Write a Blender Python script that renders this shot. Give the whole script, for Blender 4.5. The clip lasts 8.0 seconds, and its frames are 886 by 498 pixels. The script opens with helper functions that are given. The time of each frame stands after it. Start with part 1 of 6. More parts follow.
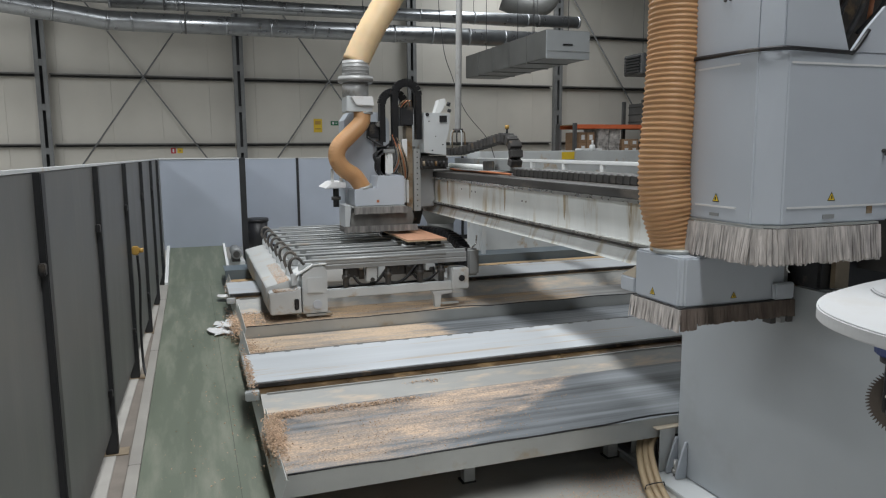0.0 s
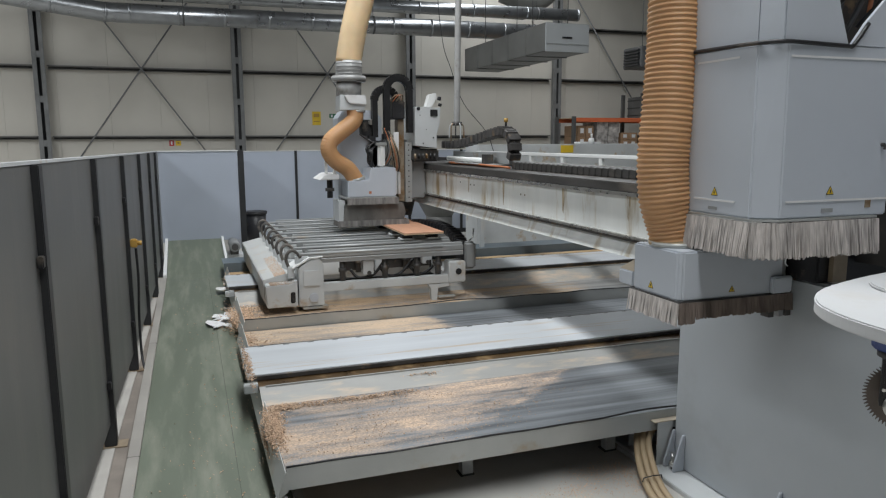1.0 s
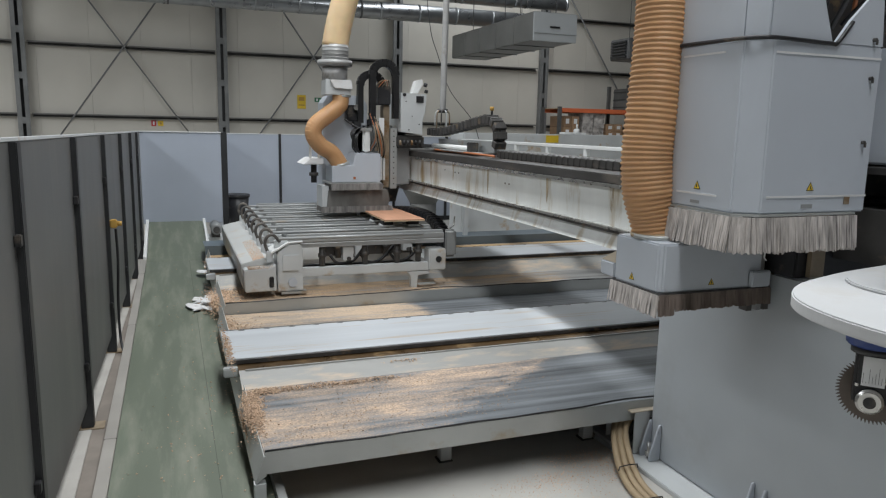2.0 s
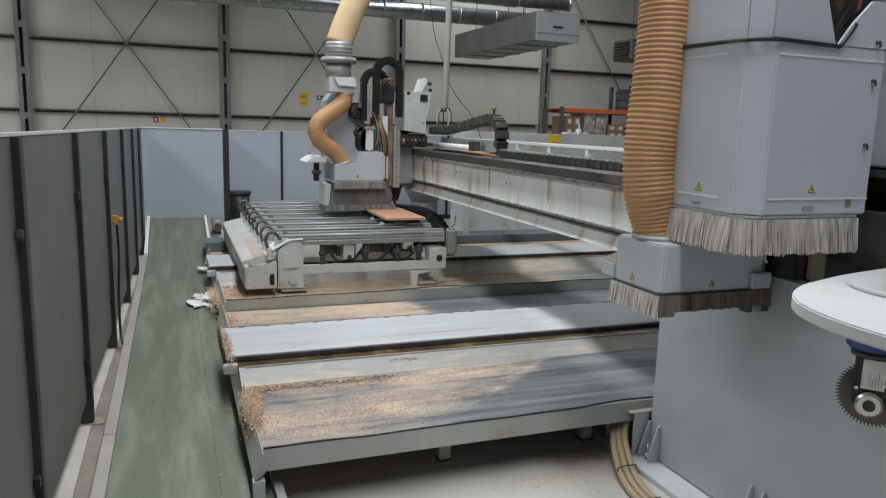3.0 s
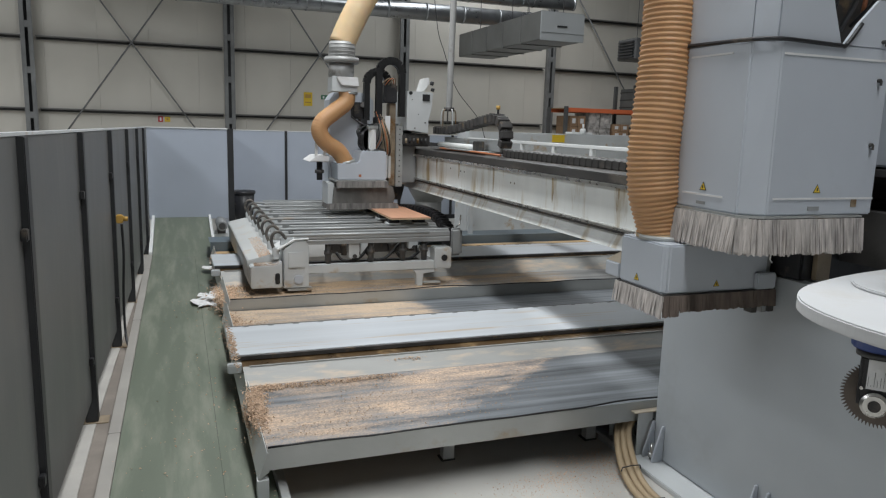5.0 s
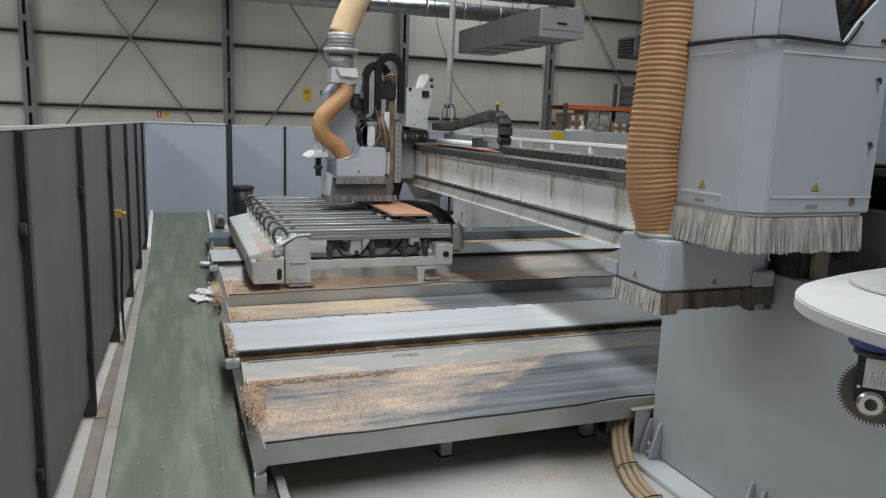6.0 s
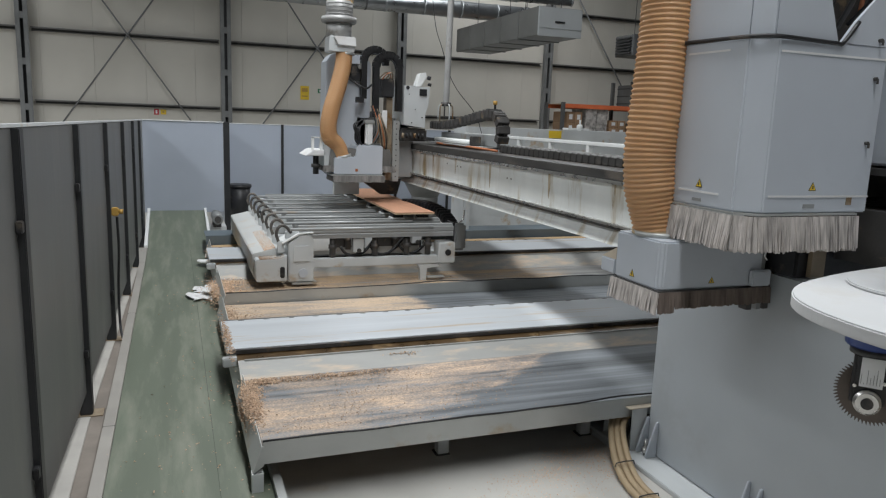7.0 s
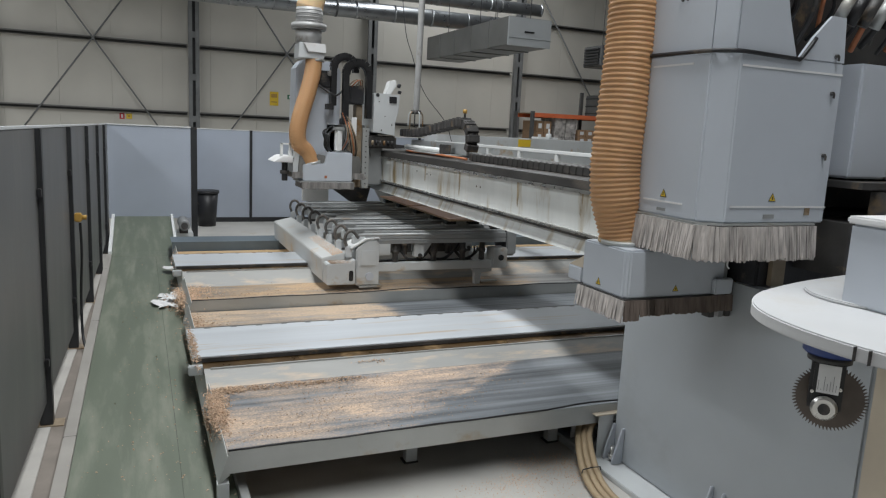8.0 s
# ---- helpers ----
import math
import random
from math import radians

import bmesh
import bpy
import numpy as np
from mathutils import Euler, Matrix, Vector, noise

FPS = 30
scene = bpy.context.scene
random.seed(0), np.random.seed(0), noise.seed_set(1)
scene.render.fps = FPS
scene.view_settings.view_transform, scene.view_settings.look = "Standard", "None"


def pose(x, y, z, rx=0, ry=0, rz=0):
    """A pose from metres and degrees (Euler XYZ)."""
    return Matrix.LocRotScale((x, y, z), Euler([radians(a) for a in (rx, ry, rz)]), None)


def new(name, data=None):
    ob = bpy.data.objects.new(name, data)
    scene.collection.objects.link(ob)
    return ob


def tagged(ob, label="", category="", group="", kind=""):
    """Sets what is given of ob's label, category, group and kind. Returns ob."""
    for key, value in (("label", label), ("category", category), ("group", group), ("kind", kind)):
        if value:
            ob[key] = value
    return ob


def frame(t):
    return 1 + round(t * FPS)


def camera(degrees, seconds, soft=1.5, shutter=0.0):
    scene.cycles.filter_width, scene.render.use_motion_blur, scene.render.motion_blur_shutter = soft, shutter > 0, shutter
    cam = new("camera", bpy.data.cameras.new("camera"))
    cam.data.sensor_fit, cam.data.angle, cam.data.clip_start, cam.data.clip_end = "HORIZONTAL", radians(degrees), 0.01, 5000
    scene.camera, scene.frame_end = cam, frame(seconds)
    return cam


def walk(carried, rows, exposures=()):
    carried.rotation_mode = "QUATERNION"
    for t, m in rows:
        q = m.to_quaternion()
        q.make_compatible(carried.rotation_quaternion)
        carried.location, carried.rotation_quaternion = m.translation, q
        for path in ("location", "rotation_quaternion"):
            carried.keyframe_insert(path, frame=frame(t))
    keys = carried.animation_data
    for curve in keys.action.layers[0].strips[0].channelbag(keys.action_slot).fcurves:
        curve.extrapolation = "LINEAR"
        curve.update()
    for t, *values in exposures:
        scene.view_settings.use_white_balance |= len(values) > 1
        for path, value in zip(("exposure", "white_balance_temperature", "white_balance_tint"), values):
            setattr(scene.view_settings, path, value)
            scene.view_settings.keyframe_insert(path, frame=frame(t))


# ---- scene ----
cam = camera(64.0, 8.0, soft=1.2)
walk(cam, [
    (0, pose(0, 0, 1.95, 81.870, 0.380, -19.500)),
    (0.2, pose(0, 0, 1.95, 81.670, 0.230, -18.600)),
    (0.5, pose(0, 0, 1.95, 81.654, 0.281, -18.162)),
    (1, pose(0, 0, 1.95, 81.321, 0.254, -19.594)),
    (1.5, pose(0, 0, 1.95, 80.643, -0.600, -20.416)),
    (3, pose(0, 0, 1.95, 80.230, -1.680, -20.594)),
    (3.5, pose(0, 0, 1.95, 80.363, -1.598, -20.300)),
    (4, pose(0, 0, 1.95, 80.249, -1.557, -20.369)),
    (4.5, pose(0, 0, 1.95, 80.242, -1.581, -20.266)),
    (6, pose(0, 0, 1.95, 79.914, -1.986, -20.328)),
    (6.5, pose(0, 0, 1.95, 79.781, -1.960, -20.175)),
    (7, pose(0, 0, 1.95, 79.804, -2.140, -20.513)),
    (7.5, pose(-0.001, -0.008, 1.954, 80.067, -2.556, -21.379)),
    (8, pose(0.001, -0.013, 1.955, 80.494, -2.766, -22.867)),
])

# ---- light: a row of long rooflights over the hall ----
world = bpy.data.worlds.new("hall_sky")
world.use_nodes = True
scene.world = world
sky = world.node_tree.nodes.new("ShaderNodeTexSky")
sky.sky_type, sky.sun_disc = "NISHITA", False
sky.sun_elevation, sky.sun_rotation = radians(50), radians(200)
world.node_tree.nodes["Background"].inputs["Strength"].default_value = 0.1
world.node_tree.links.new(sky.outputs["Color"], world.node_tree.nodes["Background"].inputs["Color"])
ROOF_Z = 7.6
# all unseen; the last is a fill added to brighten the right back wall
ROOFLIGHTS = [(-7.0, 2.0, 8.0, 18.0), (1.5, 1.1, 4.6, 13.8), (9.0, 2.0, 15.5, 8.0)]   # x of the middle, width, y of the middle, length
for (lx, lw, ly, ll), energy in zip(ROOFLIGHTS, (760, 840, 360)):
    lamp = bpy.data.lights.new("rooflight_daylight", "AREA")
    lamp.shape, lamp.size, lamp.size_y = "RECTANGLE", lw, ll
    lamp.energy, lamp.color = energy, (0.955, 0.985, 1.0)
    ob = new("rooflight_daylight", lamp)
    ob.matrix_world = pose(lx, ly, ROOF_Z + 0.04)
scene.view_settings.exposure = 0.0


# ---- materials ----
def mat(name, base, rough=0.5, metal=0.0, var=0.12, scale=3.0, bump=0.05, bscale=60.0, dirt=None, dirt_at=0.6, dscale=2.0,
        stretch=(1, 1, 1), rand=0.0, soft=0.12, translucent=0.0):
    m = bpy.data.materials.new(name)
    m.use_nodes = True
    nt, N, L = m.node_tree, m.node_tree.nodes, m.node_tree.links
    b = N["Principled BSDF"]
    tc = N.new("ShaderNodeTexCoord")
    mp = N.new("ShaderNodeMapping")
    mp.inputs["Scale"].default_value = stretch
    L.new(tc.outputs["Object"], mp.inputs["Vector"])
    n1 = N.new("ShaderNodeTexNoise")
    n1.inputs["Scale"].default_value, n1.inputs["Detail"].default_value = scale, 6
    L.new(mp.outputs["Vector"], n1.inputs["Vector"])
    ramp = N.new("ShaderNodeValToRGB")
    ramp.color_ramp.elements[0].position, ramp.color_ramp.elements[1].position = 0.3, 0.7
    ramp.color_ramp.elements[0].color = (*[c * (1 - var) for c in base], 1)
    ramp.color_ramp.elements[1].color = (*[min(1, c * (1 + var)) for c in base], 1)
    L.new(n1.outputs["Fac"], ramp.inputs["Fac"])
    col = ramp.outputs["Color"]
    if dirt:
        n2 = N.new("ShaderNodeTexNoise")
        n2.inputs["Scale"].default_value, n2.inputs["Detail"].default_value, n2.inputs["Roughness"].default_value = dscale, 9, 0.65
        L.new(mp.outputs["Vector"], n2.inputs["Vector"])
        mr = N.new("ShaderNodeMapRange")
        mr.inputs["From Min"].default_value, mr.inputs["From Max"].default_value = dirt_at, dirt_at + soft
        L.new(n2.outputs["Fac"], mr.inputs["Value"])
        mx = N.new("ShaderNodeMix")
        mx.data_type = "RGBA"
        L.new(mr.outputs["Result"], mx.inputs["Factor"])
        L.new(col, mx.inputs["A"])
        mx.inputs["B"].default_value = (*dirt, 1)
        col = mx.outputs["Result"]
    if rand:
        oi = N.new("ShaderNodeObjectInfo")
        hs = N.new("ShaderNodeHueSaturation")
        mr2 = N.new("ShaderNodeMapRange")
        mr2.inputs["To Min"].default_value, mr2.inputs["To Max"].default_value = 1 - rand, 1 + rand
        L.new(oi.outputs["Random"], mr2.inputs["Value"])
        L.new(mr2.outputs["Result"], hs.inputs["Value"])
        L.new(col, hs.inputs["Color"])
        col = hs.outputs["Color"]
    L.new(col, b.inputs["Base Color"])
    b.inputs["Metallic"].default_value = metal
    rr = N.new("ShaderNodeMapRange")
    rr.inputs["To Min"].default_value, rr.inputs["To Max"].default_value = max(0.05, rough - 0.1), min(1, rough + 0.1)
    L.new(n1.outputs["Fac"], rr.inputs["Value"])
    L.new(rr.outputs["Result"], b.inputs["Roughness"])
    if bump:
        n3 = N.new("ShaderNodeTexNoise")
        n3.inputs["Scale"].default_value, n3.inputs["Detail"].default_value = bscale, 4
        L.new(mp.outputs["Vector"], n3.inputs["Vector"])
        bp = N.new("ShaderNodeBump")
        bp.inputs["Strength"].default_value, bp.inputs["Distance"].default_value = bump, 0.01
        L.new(n3.outputs["Fac"], bp.inputs["Height"])
        L.new(bp.outputs["Normal"], b.inputs["Normal"])
    if translucent:
        b.inputs["Subsurface Weight"].default_value = translucent
        b.inputs["Subsurface Radius"].default_value = (0.05, 0.03, 0.015)
        b.inputs["Subsurface Scale"].default_value = 0.3
    return m


def dusty_steel(name, metal_col, dust_from, dust_to, level, dust=(0.50, 0.36, 0.245), skew=0.0, y_ref=0.0):
    """Bare sheet steel with drag marks along x, under sawdust that thins out between the two x."""
    m = mat(name, metal_col, 0.45, 0.2, 0.5, 5.0, 0.08, 40, stretch=(0.12, 3, 3))
    nt, N, L = m.node_tree, m.node_tree.nodes, m.node_tree.links
    b = N["Principled BSDF"]
    old = b.inputs["Base Color"].links[0].from_socket
    tc = N.new("ShaderNodeTexCoord")
    mp = N.new("ShaderNodeMapping")
    mp.inputs["Scale"].default_value = (0.5, 1.7, 1)
    L.new(tc.outputs["Object"], mp.inputs["Vector"])
    big = N.new("ShaderNodeTexNoise")
    big.inputs["Scale"].default_value, big.inputs["Detail"].default_value, big.inputs["Roughness"].default_value = 2.2, 10, 0.72
    L.new(mp.outputs["Vector"], big.inputs["Vector"])
    fine = N.new("ShaderNodeTexNoise")
    fine.inputs["Scale"].default_value, fine.inputs["Detail"].default_value = 80, 5
    L.new(tc.outputs["Object"], fine.inputs["Vector"])
    sx = N.new("ShaderNodeSeparateXYZ")
    L.new(tc.outputs["Object"], sx.inputs["Vector"])
    fall = N.new("ShaderNodeMapRange")
    fall.inputs["From Min"].default_value, fall.inputs["From Max"].default_value = dust_from, dust_to
    fall.inputs["To Min"].default_value, fall.inputs["To Max"].default_value = level, -0.30
    off = N.new("ShaderNodeMath")
    off.operation = "MULTIPLY_ADD"
    L.new(sx.outputs["Y"], off.inputs[0])
    off.inputs[1].default_value = -skew
    L.new(sx.outputs["X"], off.inputs[2])
    L.new(off.outputs[0], fall.inputs["Value"])
    a1 = N.new("ShaderNodeMath")
    a1.operation = "MULTIPLY_ADD"
    L.new(fine.outputs["Fac"], a1.inputs[0])
    a1.inputs[1].default_value = 0.28
    L.new(big.outputs["Fac"], a1.inputs[2])
    a2 = N.new("ShaderNodeMath")
    a2.operation = "ADD"
    L.new(a1.outputs[0], a2.inputs[0])
    L.new(fall.outputs["Result"], a2.inputs[1])
    mr = N.new("ShaderNodeMapRange")
    mr.inputs["From Min"].default_value, mr.inputs["From Max"].default_value = 0.60, 0.84
    L.new(a2.outputs[0], mr.inputs["Value"])
    dcol = N.new("ShaderNodeValToRGB")
    dcol.color_ramp.elements[0].color = (*[c * 0.82 for c in dust], 1)
    dcol.color_ramp.elements[1].color = (*[min(1, c * 1.14) for c in dust], 1)
    dcol.color_ramp.elements[0].position, dcol.color_ramp.elements[1].position = 0.35, 0.68
    L.new(fine.outputs["Fac"], dcol.inputs["Fac"])
    mx = N.new("ShaderNodeMix")
    mx.data_type = "RGBA"
    L.new(mr.outputs["Result"], mx.inputs["Factor"])
    L.new(old, mx.inputs["A"])
    L.new(dcol.outputs["Color"], mx.inputs["B"])
    L.new(mx.outputs["Result"], b.inputs["Base Color"])
    inv = N.new("ShaderNodeMapRange")
    inv.inputs["To Min"].default_value, inv.inputs["To Max"].default_value = 0.2, 0.0
    L.new(mr.outputs["Result"], inv.inputs["Value"])
    L.new(inv.outputs["Result"], b.inputs["Metallic"])
    rg = N.new("ShaderNodeMapRange")
    rg.inputs["To Min"].default_value, rg.inputs["To Max"].default_value = 0.4, 0.95
    L.new(mr.outputs["Result"], rg.inputs["Value"])
    L.new(rg.outputs["Result"], b.inputs["Roughness"])
    return m


M_COLUMN = mat("column_flange_paint", (0.19, 0.195, 0.195), 0.5, 0.1, 0.2, 3, 0.05, 40)
# paler than the concrete: light on the floor beyond the fence, as colour
M_LIT_FLOOR = mat("lit_floor_pale", (0.32, 0.305, 0.28), 0.7, 0.0, 0.12, 4, 0.05, 50, dirt=(0.25, 0.22, 0.19), dirt_at=0.58, dscale=4, soft=0.25)
M_DISC = mat("dusty_white_cover", (0.53, 0.535, 0.54), 0.6, 0, 0.05, 3, 0.015, 60, dirt=(0.47, 0.445, 0.41), dirt_at=0.52, dscale=3, soft=0.3)
# machine grey made darker: shadow of disc and tower is in the colour
M_PLATE_SHADE = mat("plate_shaded_grey_paint", (0.405, 0.435, 0.46), 0.42, 0.0, 0.07, 1.4, 0.03, 110, dirt=(0.36, 0.375, 0.385), dirt_at=0.56, dscale=2.2, soft=0.3)
M_GIRT = mat("girt_grey_paint", (0.155, 0.152, 0.145), 0.5, 0.1, 0.15, 3, 0.04, 40)
M_CONC = mat("polished_concrete", (0.54, 0.525, 0.49), 0.45, 0, 0.15, 1.2, 0.04, 90, dirt=(0.45, 0.34, 0.22), dirt_at=0.6, dscale=1.6, soft=0.2)
M_PANEL = mat("wall_panel_paint", (0.60, 0.575, 0.515), 0.55, 0, 0.05, 0.8, 0.02, 12, dirt=(0.5, 0.47, 0.42), dirt_at=0.62, dscale=0.7, soft=0.3)
M_ROOF = mat("roof_deck_paint", (0.20, 0.20, 0.20), 0.6, 0, 0.06, 1.0, 0.03, 20)
M_SIDE = mat("side_wall_paint", (0.15, 0.148, 0.142), 0.6, 0, 0.08, 0.8, 0.02, 12)
M_STEEL = mat("column_grey_paint", (0.095, 0.097, 0.098), 0.5, 0.1, 0.2, 3, 0.05, 40)
M_GALV = mat("galvanised_duct", (0.36, 0.375, 0.39), 0.30, 0.9, 0.12, 5, 0.06, 30)
M_VENT = mat("vent_sheet_paint", (0.30, 0.31, 0.31), 0.5, 0.2, 0.12, 2, 0.03, 30)
M_DUCTBOX = mat("air_duct_sheet", (0.17, 0.172, 0.165), 0.5, 0.2, 0.15, 2, 0.03, 30)
M_LIP_B = mat("blue_grey_lip_paint", (0.13, 0.165, 0.19), 0.45, 0.1, 0.12, 3, 0.04, 40)
M_HOSE_P = mat("pale_suction_hose", (0.74, 0.55, 0.33), 0.45, 0.0, 0.1, 4, 0.04, 60, translucent=0.3)
M_TRUNK = mat("dusty_trunk_paint", (0.56, 0.57, 0.56), 0.5, 0.0, 0.06, 2.5, 0.03, 90, dirt=(0.58, 0.45, 0.32), dirt_at=0.57, dscale=3, soft=0.2)
M_STRIP = mat("worn_strip_paint", (0.33, 0.312, 0.285), 0.5, 0.0, 0.12, 3, 0.04, 40)
M_SEAM = mat("belt_seam", (0.085, 0.1, 0.075), 0.6, 0, 0.15, 5)
M_BRISTLE_G = mat("grey_dusty_bristle", (0.20, 0.19, 0.18), 0.85, 0.0, 0.4, 25, 0.0, 80, stretch=(1, 1, 0.15))
# the fence's shade on the concrete, put into a brown strip's colour
M_SHADED_FLOOR = mat("brown_shaded_strip", (0.15, 0.128, 0.108), 0.7, 0.0, 0.2, 3, 0.08, 40, dirt=(0.20, 0.175, 0.15), dirt_at=0.5, dscale=3, soft=0.3)
M_APRON = mat("apron_grey_paint", (0.32, 0.32, 0.305), 0.5, 0.0, 0.12, 2, 0.05, 30, dirt=(0.52, 0.42, 0.32), dirt_at=0.49, dscale=2.2, stretch=(0.6, 2, 2))
M_VENT_F = mat("vent_front_paint", (0.40, 0.42, 0.43), 0.5, 0.0, 0.06, 2, 0.03, 30)
M_FENCE = mat("fence_panel_paint", (0.116, 0.117, 0.115), 0.42, 0.0, 0.1, 2.2, 0.03, 30, dirt=(0.152, 0.148, 0.138), dirt_at=0.5, dscale=2.4, soft=0.3, stretch=(1, 1.6, 0.4))
M_FENCE_B = mat("fence_blue_grey_paint", (0.40, 0.44, 0.51), 0.42, 0.0, 0.05, 1.2, 0.03, 30)
M_POST = mat("fence_post_paint", (0.026, 0.027, 0.029), 0.45, 0.1, 0.2, 4, 0.05, 60)
M_WHITE = mat("white_paint", (0.76, 0.77, 0.76), 0.4, 0.0, 0.06, 3, 0.03, 60, dirt=(0.5, 0.4, 0.28), dirt_at=0.66, dscale=3)
M_GREY = mat("machine_light_grey_paint", (0.515, 0.55, 0.60), 0.36, 0.0, 0.05, 1.6, 0.02, 120, dirt=(0.46, 0.48, 0.505), dirt_at=0.6, dscale=2.5, soft=0.3)
M_GREY_W = mat("machine_warm_grey_paint", (0.55, 0.57, 0.575), 0.42, 0.0, 0.08, 2.5, 0.03, 90, dirt=(0.45, 0.35, 0.24), dirt_at=0.6, dscale=4)
M_BEAM = mat("beam_cream_paint", (0.73, 0.75, 0.73), 0.42, 0.0, 0.07, 2, 0.03, 60, dirt=(0.36, 0.27, 0.13), dirt_at=0.53, dscale=2.4, stretch=(1, 2.6, 0.45), soft=0.2)
M_COVER = mat("dusty_black_cover", (0.05, 0.048, 0.046), 0.5, 0.1, 0.3, 5, 0.06, 60, dirt=(0.17, 0.145, 0.12), dirt_at=0.5, dscale=3, stretch=(3, 0.4, 1), soft=0.2)
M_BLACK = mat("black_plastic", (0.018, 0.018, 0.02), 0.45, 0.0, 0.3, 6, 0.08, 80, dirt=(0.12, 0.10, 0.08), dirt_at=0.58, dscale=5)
M_HOOP = mat("dusty_grey_hose", (0.075, 0.07, 0.065), 0.6, 0.0, 0.3, 9, 0.05, 80, dirt=(0.22, 0.19, 0.16), dirt_at=0.5, dscale=6, soft=0.2)
M_LOOP = mat("black_chain_plastic", (0.014, 0.014, 0.015), 0.4, 0.0, 0.3, 6, 0.06, 80)
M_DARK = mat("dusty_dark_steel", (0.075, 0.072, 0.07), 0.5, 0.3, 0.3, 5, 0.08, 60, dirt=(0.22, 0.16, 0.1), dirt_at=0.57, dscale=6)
M_ALU = mat("bar_aluminium", (0.36, 0.37, 0.37), 0.48, 0.35, 0.1, 6, 0.04, 80, dirt=(0.4, 0.33, 0.25), dirt_at=0.6, dscale=4, stretch=(0.3, 1, 1))
M_RAILW = mat("rail_cover_white", (0.58, 0.61, 0.64), 0.34, 0.15, 0.05, 2, 0.03, 40, dirt=(0.52, 0.43, 0.33), dirt_at=0.57, dscale=1.8, stretch=(0.25, 6, 1), soft=0.08)
M_SHEET = mat("sheet_steel_lip", (0.42, 0.43, 0.42), 0.42, 0.35, 0.12, 2, 0.05, 30, dirt=(0.38, 0.32, 0.24), dirt_at=0.58, dscale=2.5)
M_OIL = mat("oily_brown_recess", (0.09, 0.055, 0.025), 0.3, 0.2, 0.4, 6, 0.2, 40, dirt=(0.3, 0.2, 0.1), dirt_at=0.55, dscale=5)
M_DUST_A = dusty_steel("dusty_sheet_near", (0.17, 0.185, 0.20), 0.92, 1.22, 0.055, (0.57, 0.425, 0.31), skew=1.2)
M_DUST_B = dusty_steel("dusty_sheet_far", (0.17, 0.185, 0.20), 1.72, 2.0, 0.13, (0.55, 0.42, 0.30))
M_DUST_C = dusty_steel("dusty_sheet_full", (0.22, 0.22, 0.21), 5.5, 7.0, 0.16, (0.54, 0.37, 0.20))
M_DUST_D = dusty_steel("dusty_sheet_pink", (0.20, 0.20, 0.195), 3.4, 5.2, 0.10, (0.53, 0.375, 0.235))
M_BELT = mat("green_conveyor_belt", (0.135, 0.157, 0.118), 0.5, 0.0, 0.1, 3.0, 0.06, 120, dirt=(0.235, 0.245, 0.195), dirt_at=0.48, dscale=3.2, soft=0.25, stretch=(2.6, 0.35, 1))
M_CHIP = mat("wood_chip", (0.56, 0.40, 0.28), 0.9, 0.0, 0.3, 40, 0.1, 200, rand=0.3)
M_HOSE = mat("beige_suction_hose", (0.51, 0.285, 0.135), 0.5, 0.0, 0.12, 4, 0.04, 60, dirt=(0.38, 0.19, 0.08), dirt_at=0.55, dscale=2.5, soft=0.3, translucent=0.15)
M_BRISTLE = mat("pale_bristle", (0.46, 0.425, 0.40), 0.8, 0.0, 0.4, 45, 0.0, 80, dirt=(0.22, 0.175, 0.145), dirt_at=0.57, dscale=9, stretch=(1, 1, 0.15))
# dirty bristle, its colour also darkened for the shade on the hood's front
M_BRISTLE_SHADE = mat("dirty_shaded_bristle", (0.17, 0.135, 0.115), 0.85, 0.0, 0.4, 25, 0.0, 80, dirt=(0.34, 0.28, 0.24), dirt_at=0.6, dscale=5, stretch=(1, 1, 0.15))
M_YELLOW = mat("yellow_plastic", (0.75, 0.52, 0.04), 0.45, 0.0, 0.08, 6, 0.02, 60)
M_YELLOW_D = mat("amber_button_box", (0.45, 0.27, 0.06), 0.5, 0.0, 0.08, 6, 0.02, 60)
M_RED = mat("red_sign", (0.5, 0.04, 0.05), 0.5, 0, 0.05)
M_GREEN_S = mat("dark_green_sign", (0.03, 0.17, 0.08), 0.5, 0, 0.05)
M_ORANGE = mat("orange_rack_paint", (0.62, 0.15, 0.06), 0.45, 0, 0.1, 3, 0.03, 40)
M_CARD = mat("brown_cardboard", (0.29, 0.185, 0.11), 0.85, 0, 0.12, 4, 0.05, 50, rand=0.2)
M_WRAP = mat("wrapped_stack", (0.42, 0.40, 0.38), 0.3, 0, 0.5, 9, 0.5, 14, rand=0.2)
M_PALLET = mat("pallet_wood", (0.42, 0.29, 0.16), 0.85, 0, 0.2, 5, 0.1, 60)
M_BOARD = mat("red_brown_board", (0.56, 0.30, 0.19), 0.55, 0, 0.1, 4, 0.05, 80, stretch=(4, 0.5, 1))
M_BOARD_E = mat("board_edge", (0.70, 0.52, 0.34), 0.7, 0, 0.1, 10, 0.05, 80)
M_BLUE = mat("blue_tool_cone", (0.03, 0.06, 0.22), 0.4, 0.1, 0.1, 6, 0.03, 60)
M_BLADE = mat("saw_blade_steel", (0.10, 0.085, 0.075), 0.38, 0.8, 0.25, 8, 0.04, 90)
M_CHROME = mat("ground_steel", (0.62, 0.61, 0.59), 0.28, 0.95, 0.1, 12, 0.03, 90)
M_LABEL = mat("pale_label", (0.72, 0.73, 0.74), 0.6, 0, 0.05)
M_PRINT = mat("label_print", (0.12, 0.12, 0.13), 0.7, 0, 0.05)
